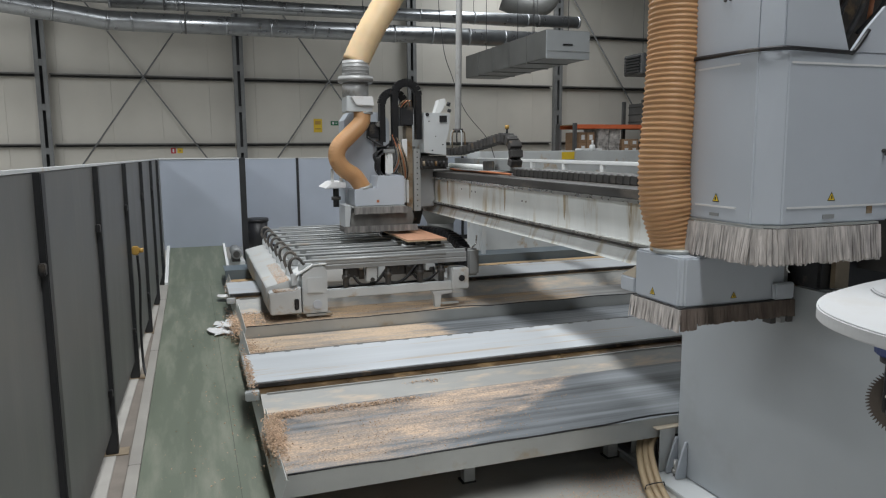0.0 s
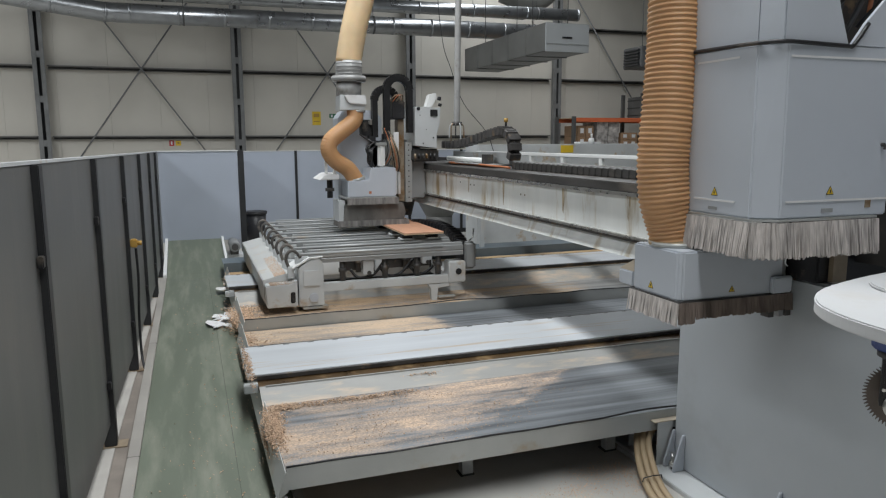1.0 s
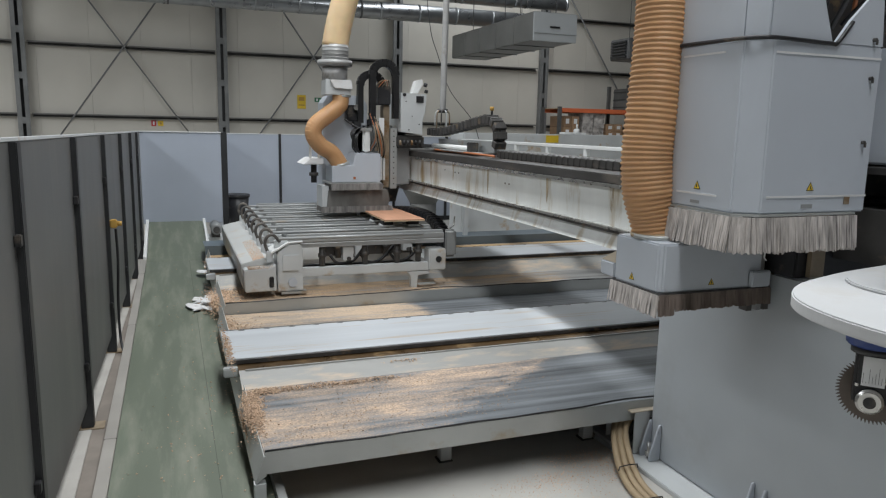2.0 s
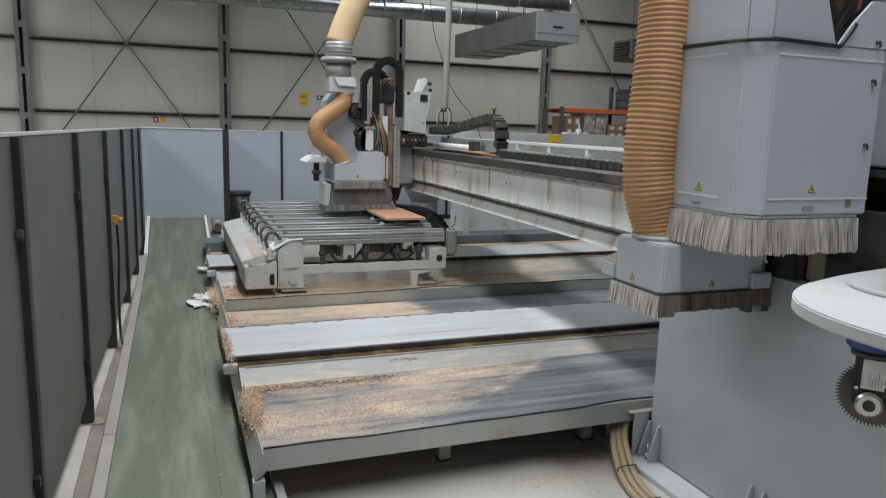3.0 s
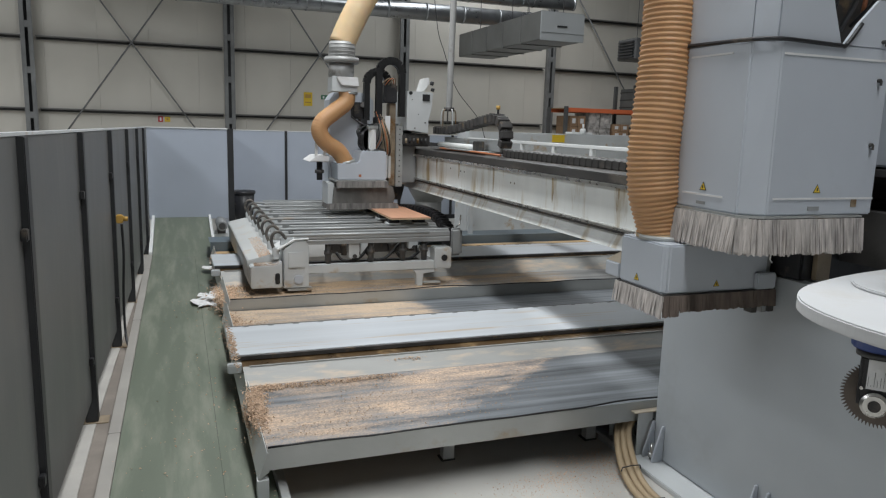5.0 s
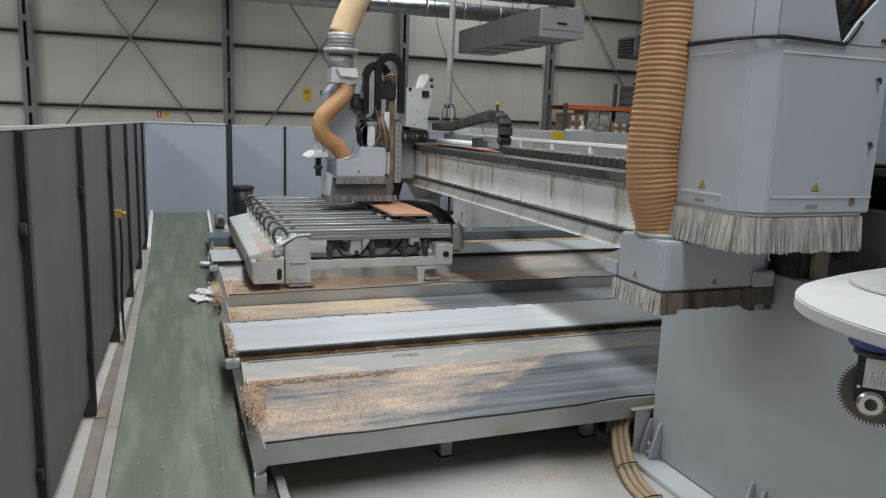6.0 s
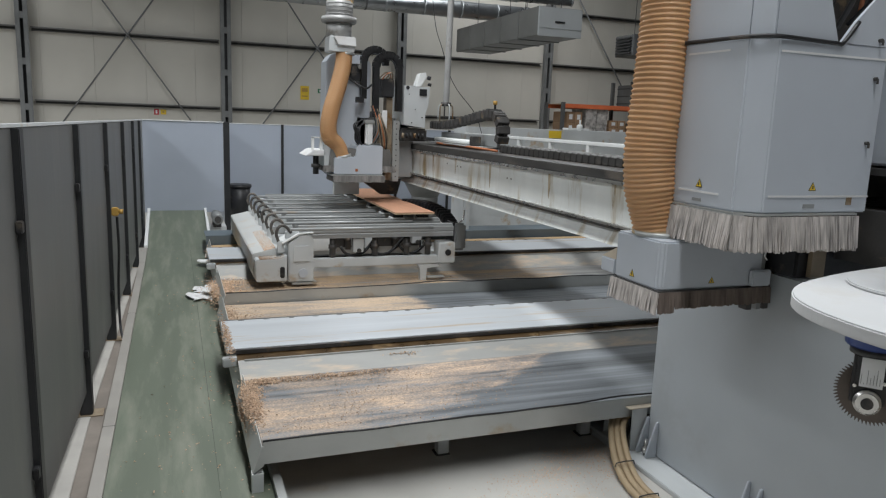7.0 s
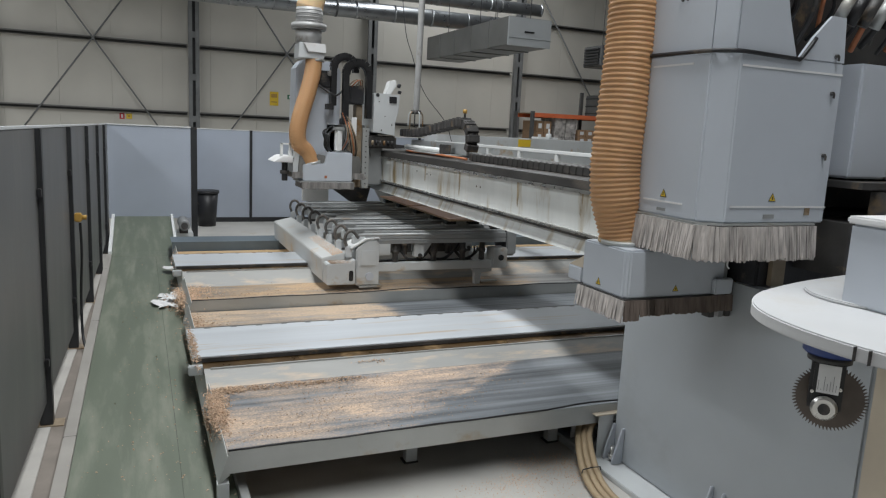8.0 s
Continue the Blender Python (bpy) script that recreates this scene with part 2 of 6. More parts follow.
M_BEIGE = mat("beige_cable_sleeve", (0.38, 0.285, 0.175), 0.6, 0, 0.12, 6, 0.05, 50)
M_BEIGE_BOX = mat("beige_duct_cover", (0.55, 0.48, 0.38), 0.55, 0, 0.1, 4, 0.03, 50)
M_COPPER = mat("orange_cable", (0.45, 0.16, 0.07), 0.5, 0, 0.15, 8, 0.03, 50)
M_RUST = mat("rail_brown_stain", (0.30, 0.24, 0.17), 0.5, 0.4, 0.35, 6, 0.08, 50, dirt=(0.20, 0.10, 0.03), dirt_at=0.52, dscale=4)
M_PLASTIC_W = mat("clean_white_plastic", (0.74, 0.74, 0.74), 0.55, 0, 0.03, 3, 0.01, 60, dirt=(0.58, 0.54, 0.49), dirt_at=0.54, dscale=3, soft=0.3)
M_STREAK = mat("oil_streak_brown", (0.42, 0.34, 0.22), 0.4, 0.0, 0.3, 14, 0.02, 60, dirt=(0.6, 0.6, 0.56), dirt_at=0.48, dscale=9, stretch=(1, 3, 0.6), soft=0.15)
M_CONDUIT = mat("pale_grey_conduit", (0.36, 0.36, 0.355), 0.5, 0.1, 0.12, 5, 0.04, 60, dirt=(0.25, 0.23, 0.2), dirt_at=0.56, dscale=4)
M_SLEEVE = mat("dull_zinc_sleeve", (0.40, 0.40, 0.395), 0.5, 0.3, 0.15, 5, 0.04, 60, dirt=(0.28, 0.26, 0.23), dirt_at=0.54, dscale=5)
M_RAG = mat("crumpled_paper", (0.72, 0.72, 0.72), 0.8, 0, 0.1, 8, 0.1, 30)


# ---- mesh helpers ----
def box(bm, x0, x1, y0, y1, z0, z1):
    v = [bm.verts.new((x, y, z)) for z in (z0, z1) for x, y in ((x0, y0), (x1, y0), (x1, y1), (x0, y1))]
    for f in ((3, 2, 1, 0), (4, 5, 6, 7), (0, 1, 5, 4), (1, 2, 6, 5), (2, 3, 7, 6), (3, 0, 4, 7)):
        bm.faces.new([v[i] for i in f])
    return bm


def prism(bm, pts, axis, a, b):
    """A polygon of two coordinates, pushed out along an axis from a to b."""
    def at(p, d):
        return {"x": (d, p[0], p[1]), "y": (p[0], d, p[1]), "z": (p[0], p[1], d)}[axis]
    lo, hi = [bm.verts.new(at(p, a)) for p in pts], [bm.verts.new(at(p, b)) for p in pts]
    n = len(pts)
    fs = [bm.faces.new(lo), bm.faces.new(hi)] + [bm.faces.new((lo[i], lo[(i + 1) % n], hi[(i + 1) % n], hi[i])) for i in range(n)]
    bmesh.ops.recalc_face_normals(bm, faces=fs)
    return bm


def cyl(bm, p0, p1, r0, r1=None, seg=24):
    p0, p1, r1 = Vector(p0), Vector(p1), r0 if r1 is None else r1
    q = (p1 - p0).to_track_quat("Z", "Y")
    rings = []
    for p, r in ((p0, r0), (p1, r1)):
        rings.append([bm.verts.new(p + q @ Vector((r * math.cos(2 * math.pi * i / seg), r * math.sin(2 * math.pi * i / seg), 0))) for i in range(seg)])
    for i in range(seg):
        f = bm.faces.new((rings[0][i], rings[0][(i + 1) % seg], rings[1][(i + 1) % seg], rings[1][i]))
        f.smooth = True
    bm.faces.new(rings[0][::-1])
    bm.faces.new(rings[1])
    return bm


def tube(bm, pts, r, seg=10, radii=None):
    """A round tube along a row of points."""
    pts = [Vector(p) for p in pts]
    last, rings = None, []
    for i, p in enumerate(pts):
        d = (pts[min(i + 1, len(pts) - 1)] - pts[max(i - 1, 0)]).normalized()
        q = d.to_track_quat("Z", "Y") if last is None else last
        q = (q @ Vector((0, 0, 1))).rotation_difference(d) @ q
        last = q
        rr = radii[i] if radii else r
        rings.append([bm.verts.new(p + q @ Vector((rr * math.cos(2 * math.pi * k / seg), rr * math.sin(2 * math.pi * k / seg), 0))) for k in range(seg)])
    for a, b in zip(rings, rings[1:]):
        for k in range(seg):
            bm.faces.new((a[k], a[(k + 1) % seg], b[(k + 1) % seg], b[k])).smooth = True
    bm.faces.new(rings[0][::-1])
    bm.faces.new(rings[-1])
    return bm


def bez(p0, p1, p2, p3, n):
    p0, p1, p2, p3 = map(Vector, (p0, p1, p2, p3))
    return [(1 - t) ** 3 * p0 + 3 * (1 - t) ** 2 * t * p1 + 3 * (1 - t) * t * t * p2 + t ** 3 * p3 for t in [i / (n - 1) for i in range(n)]]


def smooth_path(pts, n=8):
    """A rounded path through points (Catmull-Rom)."""
    p = [Vector(q) for q in pts]
    p = [p[0] * 2 - p[1]] + p + [p[-1] * 2 - p[-2]]
    out = []
    for a, b, c, d in zip(p, p[1:], p[2:], p[3:]):
        for i in range(n):
            t = i / n
            out.append(0.5 * (2 * b + (c - a) * t + (2 * a - 5 * b + 4 * c - d) * t * t + (3 * b - a - 3 * c + d) * t ** 3))
    return out + [p[-2]]


def nb():
    return bmesh.new()


def mesh_of(name, bm, material, bevel=0.0, segs=2):
    if bevel:
        es = [e for e in bm.edges if len(e.link_faces) == 2 and e.calc_face_angle(0) > 0.6]
        bmesh.ops.bevel(bm, geom=es, offset=bevel, segments=segs, affect="EDGES", clamp_overlap=True)
    me = bpy.data.meshes.new(name)
    bm.to_mesh(me)
    bm.free()
    for m in material if isinstance(material, (list, tuple)) else (material,):
        me.materials.append(m)
    return me


def root_of(ob):
    while ob.parent:
        ob = ob.parent
    return ob


def part(name, bm, material, parent, label="", bevel=0.0, segs=2, raw=False):
    """One mesh under a thing or a part; its points are given in world metres, unless raw."""
    if not raw:
        bmesh.ops.translate(bm, verts=bm.verts[:], vec=-root_of(parent).location)
    ob = new(name, mesh_of(name, bm, material, bevel, segs))
    ob.parent = parent
    return tagged(ob, label)


def thing(name, base, label, category, group="", kind=""):
    ob = new(name)
    ob.location = base
    ob.empty_display_size = 0.1
    return tagged(ob, label, category, group, kind)


def solid(name, bm, material, label, category="", group="", kind="", bevel=0.0, segs=2):
    """A thing, or a piece of the setting, in one mesh."""
    ob = new(name, mesh_of(name, bm, material, bevel, segs))
    return tagged(ob, label, category, group, kind)


def piece(name, mesh, parent, at):
    ob = new(name, mesh)
    ob.parent = parent
    ob.location = Vector(at) - root_of(parent).location
    return ob


# ---- the hall ----
X0, X1, Y0, Y1 = -14.0, 20.0, -6.0, 20.6
solid("floor", box(nb(), X0, X1, Y0, Y1, -0.3, 0.0), M_CONC, "smooth grey concrete hall floor with sawdust stains", kind="structure")
wall = solid("wall_back", box(nb(), X0, X1, Y1 + 0.06, Y1 + 0.3, 0, ROOF_Z), M_PANEL, "hall wall of pale cream insulated metal panels", kind="structure")
panel_mesh = mesh_of("wall_panel", box(nb(), 0.002, 1.212, -0.06, 0, 0, ROOF_Z - 0.02), M_PANEL, 0.003, 1)
for i in range(28):
    piece("wall_panel", panel_mesh, wall, (X0 + 0.02 + i * 1.214, Y1 + 0.058, 0.01))
solid("wall_left", box(nb(), X0 - 0.3, X0, Y0, Y1 + 0.3, 0, ROOF_Z), M_SIDE, "plain grey metal side wall of the hall", kind="structure")
solid("wall_right", box(nb(), X1, X1 + 0.3, Y0, Y1 + 0.3, 0, ROOF_Z), M_SIDE, "plain grey metal side wall of the hall", kind="structure")
solid("wall_front", box(nb(), X0, X1, Y0 - 0.3, Y0, 0, ROOF_Z), M_SIDE, "plain grey metal wall behind the aisle", kind="structure")
bm = nb()
edges = [X0 - 0.3] + [v for lx, lw, ly, ll in ROOFLIGHTS for v in (lx - lw / 2 - 0.05, lx + lw / 2 + 0.05)] + [X1 + 0.3]
for a, b in zip(edges[::2], edges[1::2]):
    box(bm, a, b, Y0 - 0.3, Y1 + 0.3, ROOF_Z, ROOF_Z + 0.2)
for lx, lw, ly, ll in ROOFLIGHTS:
    box(bm, lx - lw / 2 - 0.05, lx + lw / 2 + 0.05, Y0 - 0.3, ly - ll / 2 - 0.05, ROOF_Z, ROOF_Z + 0.2)
    box(bm, lx - lw / 2 - 0.05, lx + lw / 2 + 0.05, ly + ll / 2 + 0.05, Y1 + 0.3, ROOF_Z, ROOF_Z + 0.2)
solid("ceiling", bm, M_ROOF, "grey metal roof deck with long rooflight openings", kind="structure")

COLS = [-8.2, -3.37, 1.36, 6.25, 11.06, 15.9]
def steel_column(x):
    t = thing("steel_column", (x, Y1 - 0.3, 0), "dark grey battened steel column against the cream wall", "column", "columns of the back wall")
    for s in (-1, 1):
        bm = nb()
        box(bm, x + s * 0.088 - 0.050, x + s * 0.088 + 0.050, Y1 - 0.30, Y1 - 0.28, 0, ROOF_Z - 0.01)
        box(bm, x + s * 0.088 - 0.01, x + s * 0.088 + 0.01, Y1 - 0.28, Y1 - 0.09, 0, ROOF_Z - 0.01)
        part("flange", bm, M_COLUMN, t)
    for z in [0.76 + 1.09 * k for k in range(7)]:
        part("batten_plate", box(nb(), x - 0.04, x + 0.04, Y1 - 0.296, Y1 - 0.284, z, z + 0.16), M_COLUMN, t)
    part("backing_web", box(nb(), x - 0.077, x + 0.077, Y1 - 0.11, Y1 - 0.095, 0, ROOF_Z - 0.01), M_POST, t)
for x in COLS:
    steel_column(x)
for k, z in enumerate((2.075, 3.825, 5.42)):
    for a, b in zip(COLS, COLS[1:]):
        bm = nb()
        box(bm, a + 0.16, b - 0.16, Y1 - 0.17, Y1 - 0.006, z + 0.034, z + 0.042)
        box(bm, a + 0.16, b - 0.16, Y1 - 0.182, Y1 - 0.17, z + 0.008, z + 0.042)
        box(bm, a + 0.16, b - 0.16, Y1 - 0.012, Y1 - 0.004, z - 0.05, z + 0.033)
        box(bm, a + 0.16, b - 0.16, Y1 - 0.12, Y1 - 0.0125, z - 0.05, z - 0.042)
        solid("wall_girt", bm, M_GIRT, "dark grey horizontal steel girt on the panel wall", "girt", "girts of the back wall")
def wall_brace(p, q):
    solid("wall_brace", tube(nb(), [(p[0], Y1 - 0.24, p[1]), (q[0], Y1 - 0.24, q[1])], 0.022, 6), M_COLUMN, "thin grey diagonal steel wind brace", "brace", "wind braces")
for a, b in ((-3.42, 1.36), (1.36, 6.25), (6.25, 11.06), (11.06, 15.9)):
    c = (a + b) / 2
    if a < 5:
        wall_brace((c - 2.15, 0.75), (c + 2.15, 6.9))
    if not 5 < a < 10:
        wall_brace((c + 2.15, 0.75), (c - 2.15, 6.9))


def wall_sign(name, x, z, w, h, material, label, bars):
    t = thing(name, (x, Y1 - 0.02, z), label, "sign")
    part("plate", box(nb(), x - w / 2, x + w / 2, Y1 - 0.014, Y1 - 0.004, z - h / 2, z + h / 2), material, t)
    for bx, bz, bw, bh, bmat in bars:
        part("mark", box(nb(), x + bx - bw / 2, x + bx + bw / 2, Y1 - 0.02, Y1 - 0.0145, z + bz - bh / 2, z + bz + bh / 2), bmat, t)
wall_sign("wall_notice", 3.5, 2.6, 0.24, 0.38, M_YELLOW, "yellow notice sheet on the cream wall", [(0, 0.08, 0.16, 0.1, M_YELLOW_D), (0, -0.09, 0.17, 0.03, M_YELLOW_D)])
wall_sign("exit_sign", 3.98, 2.67, 0.22, 0.12, M_GREEN_S, "small green escape route sign on the wall", [(-0.04, 0, 0.05, 0.07, M_LABEL), (0.05, 0, 0.06, 0.02, M_LABEL)])
wall_sign("fire_sign", -0.41, 1.92, 0.12, 0.15, M_RED, "small red fire extinguisher sign on the wall", [(0, 0, 0.04, 0.09, M_LABEL)])
wall_sign("caution_sign", -0.24, 1.92, 0.14, 0.13, M_YELLOW, "small yellow caution sign on the wall", [(0, 0, 0.05, 0.05, M_YELLOW_D)])


def hangers(t, pts, r):
    for x, y, z in pts:
        part("hanger_rod", cyl(nb(), (x, y, z + r * 0.9), (x, y, ROOF_Z), 0.008, seg=6), M_STEEL, t)
        part("hanger_band", cyl(nb(), (x - 0.02, y, z), (x + 0.02, y, z), r * 1.045, seg=24), M_STEEL, t)
def round_duct(pts, r, label, joints):
    t = thing("spiral_duct", pts[0], label, "duct", "ventilation ducts")
    part("pipe", tube(nb(), pts, r, 24), M_GALV, t)
    for a, b in zip(pts, pts[1:]):
        a, b = Vector(a), Vector(b)
        n = max(1, int((b - a).length / joints))
        for i in range(n + 1):
            p = a.lerp(b, i / n)
            d = (b - a).normalized() * 0.025
            part("joint_ring", cyl(nb(), p - d, p + d, r * 1.035, seg=24), M_GALV, t)
    hangers(t, [Vector(pts[-1]).lerp(Vector(pts[-2]), f) for f in (0.1, 0.5, 0.9)], r)
round_duct([(-5.5, 16.2, 5.25), (-3.5, 16.5, 4.86), (-1.5, 17, 4.66), (-1.0, 17, 4.66), (9.6, 17, 4.69)], 0.2, "shiny galvanised spiral duct hung under the roof", 0.95)
round_duct([(-1.5, 18, 5.25), (9.8, 17, 5.18)], 0.15, "slimmer galvanised duct with a capped end", 1.3)
round_duct([(-6, 18.6, 5.45), (9, 18.6, 5.42)], 0.14, "slim galvanised duct near the back wall", 1.5)

t = thing("air_duct_box", (6.2, 12.5, 3.4), "grey rectangular sheet metal air duct with a pale end", "air duct")
part("duct_body", box(nb(), 5.76, 6.57, 11.02, 14.75, 3.44, 3.91), M_DUCTBOX, t, bevel=0.01)
part("end_panel_lip", box(nb(), 5.755, 6.575, 10.975, 10.9895, 3.56, 3.575), M_VENT_F, t)
part("end_panel", box(nb(), 5.75, 6.58, 10.99, 11.02, 3.43, 3.9), M_VENT_F, t, "pale blue-grey end panel", bevel=0.006)
part("handle", box(nb(), 6.06, 6.24, 10.97, 10.99, 3.655, 3.68), M_BLACK, t)
for y in (11.75, 12.5, 13.25, 14.0):
    part("seam_rib", box(nb(), 5.745, 6.585, y, y + 0.025, 3.425, 3.905), M_DUCTBOX, t)
for y in (11.6, 13.7):
    for x in (5.8, 6.5):
        part("hanger_rod", cyl(nb(), (x, y, 3.85), (x, y, ROOF_Z), 0.008, seg=6), M_STEEL, t)

t = thing("duct_riser", (9.2, 17.8, 5.5), "wide dark duct elbow rising into the roof", "duct", "ventilation ducts")
part("elbow", tube(nb(), smooth_path([(8.2, 18.2, 5.95), (8.8, 17.95, 5.72), (9.25, 17.8, 5.85), (9.4, 17.75, 6.4), (9.4, 17.75, ROOF_Z)], 6), 0.33, 28), M_DUCTBOX, t)
part("joint_ring", cyl(nb(), (9.4, 17.75, 6.5), (9.4, 17.75, 6.56), 0.345, seg=28), M_GALV, t)

t = thing("air_heater", (11.7, 17.4, 3.9), "dark grey hanging air heater box near the racking", "heater")
part("casing", box(nb(), 11.85, 13.2, 17, 17.9, 3.93, 4.5), M_STEEL, t, bevel=0.02)
for k in range(6):
    part("louvre", box(nb(), 11.79, 11.85, 17.1, 17.8, 3.99 + k * 0.08, 4.03 + k * 0.08), M_POST, t)
for y in (17.1, 17.8):
    part("hanger_rod", cyl(nb(), (12.4, y, 4.45), (12.4, y, ROOF_Z), 0.01, seg=6), M_STEEL, t)

# pallet racking with wrapped goods at the far wall
RX0, RX1, RY = 10.35, 15.1, 18.0
t = thing("pallet_rack", (RX0, RY, 0), "orange and dark blue pallet racking loaded with boxes", "rack")
for x in (RX0, 12.62, RX1):
    for y in (RY, RY + 1.0):
        part("upright", box(nb(), x - 0.05, x + 0.05, y - 0.04, y + 0.04, 0, 3.3 if x > 11 else 2.62), M_STEEL, t)
for z in (1.52, 2.46):
    for y in (RY - 0.05, RY + 1.0):
        part("beam", box(nb(), RX0 + 0.05, RX1 - 0.05, y - 0.025, y + 0.025, z, z + 0.12), M_ORANGE, t, bevel=0.006)
for z in (1.64, 2.58):
    part("shelf_deck", box(nb(), RX0 + 0.05, RX1 - 0.05, RY - 0.03, RY + 0.97, z - 0.012, z + 0.002), M_PALLET, t)
rng = random.Random(4)
x = RX0 + 0.15
for k, (w, h, kind) in enumerate(((0.55, 0.62, "card"), (0.75, 0.72, "wrap"), (0.62, 0.42, "card"), (0.7, 0.3, "card"), (0.8, 0.55, "card"), (0.7, 0.5, "wrap"))):
    p = thing("pallet", (x, RY, 1.645), "small wooden pallet on the rack shelf", "pallet", "pallets on the rack")
    for i in range(5):
        part("deck_board", box(nb(), x, x + w, RY + 0.02 + i * 0.19, RY + 0.16 + i * 0.19, 1.725, 1.745), M_PALLET, p)
    for i in range(3):
        part("block", box(nb(), x + i * (w / 2 - 0.04), x + 0.08 + i * (w / 2 - 0.04), RY + 0.02, RY + 0.92, 1.645, 1.725), M_PALLET, p)
    nx, nz = max(1, round(w / 0.36)), max(1, round(h / 0.26))
    for j in range(nz if kind == "card" else 5):
        for i in range(nx):
            if kind == "card":
                if j == nz - 1 and i == 1 and k % 2:
                    continue
                cw, ch = (w - 0.04) / nx, h / nz
                cx, cz = x + 0.02 + i * cw, 1.746 + j * ch
                c = thing("cardboard_box", (cx, RY, cz), "brown cardboard box with a white label on a pallet", "box", "goods on the rack")
                dy = rng.uniform(0, 0.05)
                part("carton", box(nb(), cx + 0.006, cx + cw - 0.006, RY + 0.03 + dy, RY + 0.85, cz + 0.001, cz + ch - 0.003), M_CARD, c, bevel=0.008, segs=1)
                part("paper_label", box(nb(), cx + cw * 0.3, cx + cw * 0.72, RY + 0.024 + dy, RY + 0.029 + dy, cz + ch * 0.3, cz + ch * 0.75), M_LABEL, c)
            elif i == 0:
                for q in range(2):
                    o = rng.uniform(-0.015, 0.02)
                    solid("plastic_sack", box(nb(), x + 0.02 + q * w / 2, x - 0.01 + (q + 1) * w / 2, RY + 0.03 + o, RY + 0.85, 1.747 + j * h / 5, 1.745 + (j + 1) * h / 5), M_WRAP,
                          "grey plastic sack in a pallet stack", "sack", "goods on the rack", bevel=0.045, segs=3)
    x += w + 0.07

t = thing("storage_crate", (12.75, RY + 0.1, 2.583), "dark grey crate on top of the pallet rack", "crate")
part("crate_body", box(nb(), 12.72, 14.2, RY + 0.1, RY + 0.9, 2.583, 3.22), M_STEEL, t, bevel=0.015)
for k in range(3):
    part("crate_band", box(nb(), 12.715, 14.205, RY + 0.094, RY + 0.906, 2.66 + 0.22 * k, 2.69 + 0.22 * k), M_POST, t)

# ---- the safety fence along the conveyor ----
def fence_top(y):
    return 1.885 - 0.0075 * (y - 1.75)
POSTS = [(-0.62, 1.75), (-0.595, 3.25), (-0.565, 4.83), (-0.535, 6.45), (-0.505, 8.05), (-0.48, 9.5), (-0.465, 10.9)]
ends = POSTS + [(-0.455, 11.95)]
fence = thing("safety_fence", (-0.6, 1.75, 0), "grey sheet metal machine fence with dark posts", "fence")
for i, ((xa, ya), (xb, yb)) in enumerate(zip(ends, ends[1:])):
    bm = nb()
    d = 0.02
    def slab(x_in, x_out, ga, gb, z0, z1):
        """A plate between two posts; z0 and z1 are given at both ends."""
        b_ = nb()
        v = [b_.verts.new(c) for c in ((xa + x_in, ya + ga, z0[0]), (xa + x_out, ya + ga, z0[0]), (xb + x_out, yb - gb, z0[1]), (xb + x_in, yb - gb, z0[1]),
                                       (xa + x_in, ya + ga, z1[0]), (xa + x_out, ya + ga, z1[0]), (xb + x_out, yb - gb, z1[1]), (xb + x_in, yb - gb, z1[1]))]
        for f in ((3, 2, 1, 0), (4, 5, 6, 7), (0, 1, 5, 4), (1, 2, 6, 5), (2, 3, 7, 6), (3, 0, 4, 7)):
            b_.faces.new([v[q] for q in f])
        return b_
    ta, tb = fence_top(ya), fence_top(yb)
    pn = part("panel", slab(-d, 0, 0.03, 0.03, (0.16, 0.16), (ta - 0.012, tb - 0.012)), M_FENCE, fence)
    bm = slab(-0.035, 0.003, 0.005, -0.005, (ta - 0.01, tb - 0.01), (ta + 0.004, tb + 0.004))
    part("top_cap", bm, M_GREY_W, fence, "pale folded top cap")
    # added flat slab: paints the lit floor seen below each panel
    bm = nb()
    prism(bm, [(xa - 0.30, ya + 0.07), (max(-0.545, xa + 0.02), ya + 0.07), (max(-0.545, xb + 0.02), yb - 0.065), (xb - 0.30, yb - 0.065)], "z", 0.0, 0.012)
    part("lit_floor_slab", bm, M_LIT_FLOOR, fence, "pale slab painted as lit floor under the panel", bevel=0.003)
for i, (px, py) in enumerate(POSTS):
    bm = nb()
    box(bm, px - 0.045, px + 0.03, py - 0.04, py + 0.04, 0.012, fence_top(py) - 0.012)
    po = part("post", bm, M_POST, fence, bevel=0.004)
    part("foot_plate", box(nb(), px - 0.07, px + 0.09, py - 0.06, py + 0.06, 0.0, 0.012), M_RUST, po)
    for z in (0.4, 1.45):
        part("clamp", box(nb(), px + 0.001, px + 0.026, py - 0.085, py - 0.041, z, z + 0.05), M_BLACK, po, bevel=0.004)
# thin sheet that paints the shaded band of floor inside the fence
solid("floor_shade_strip", box(nb(), -0.60, -0.442, 1.6, 11.6, 0.0, 0.005), M_SHADED_FLOOR, "brown strip painted as the fence's shade on the floor", "floor strip", kind="structure")
t = thing("emergency_stop", (-0.5, 6.52, 1.1), "amber emergency stop box with a hanging black cable", "switch")
part("housing", box(nb(), -0.504, -0.45, 6.44, 6.51, 1.07, 1.14), M_YELLOW_D, t, bevel=0.008)
part("button", cyl(nb(), (-0.45, 6.475, 1.105), (-0.415, 6.475, 1.105), 0.02), M_YELLOW_D, t)
part("cable", tube(nb(), smooth_path([(-0.465, 6.48, 1.06), (-0.46, 6.47, 0.8), (-0.475, 6.46, 0.45), (-0.47, 6.4, 0.15), (-0.44, 6.3, 0.04), (-0.41, 6.45, 0.02)]), 0.011, 8), M_BLACK, t)

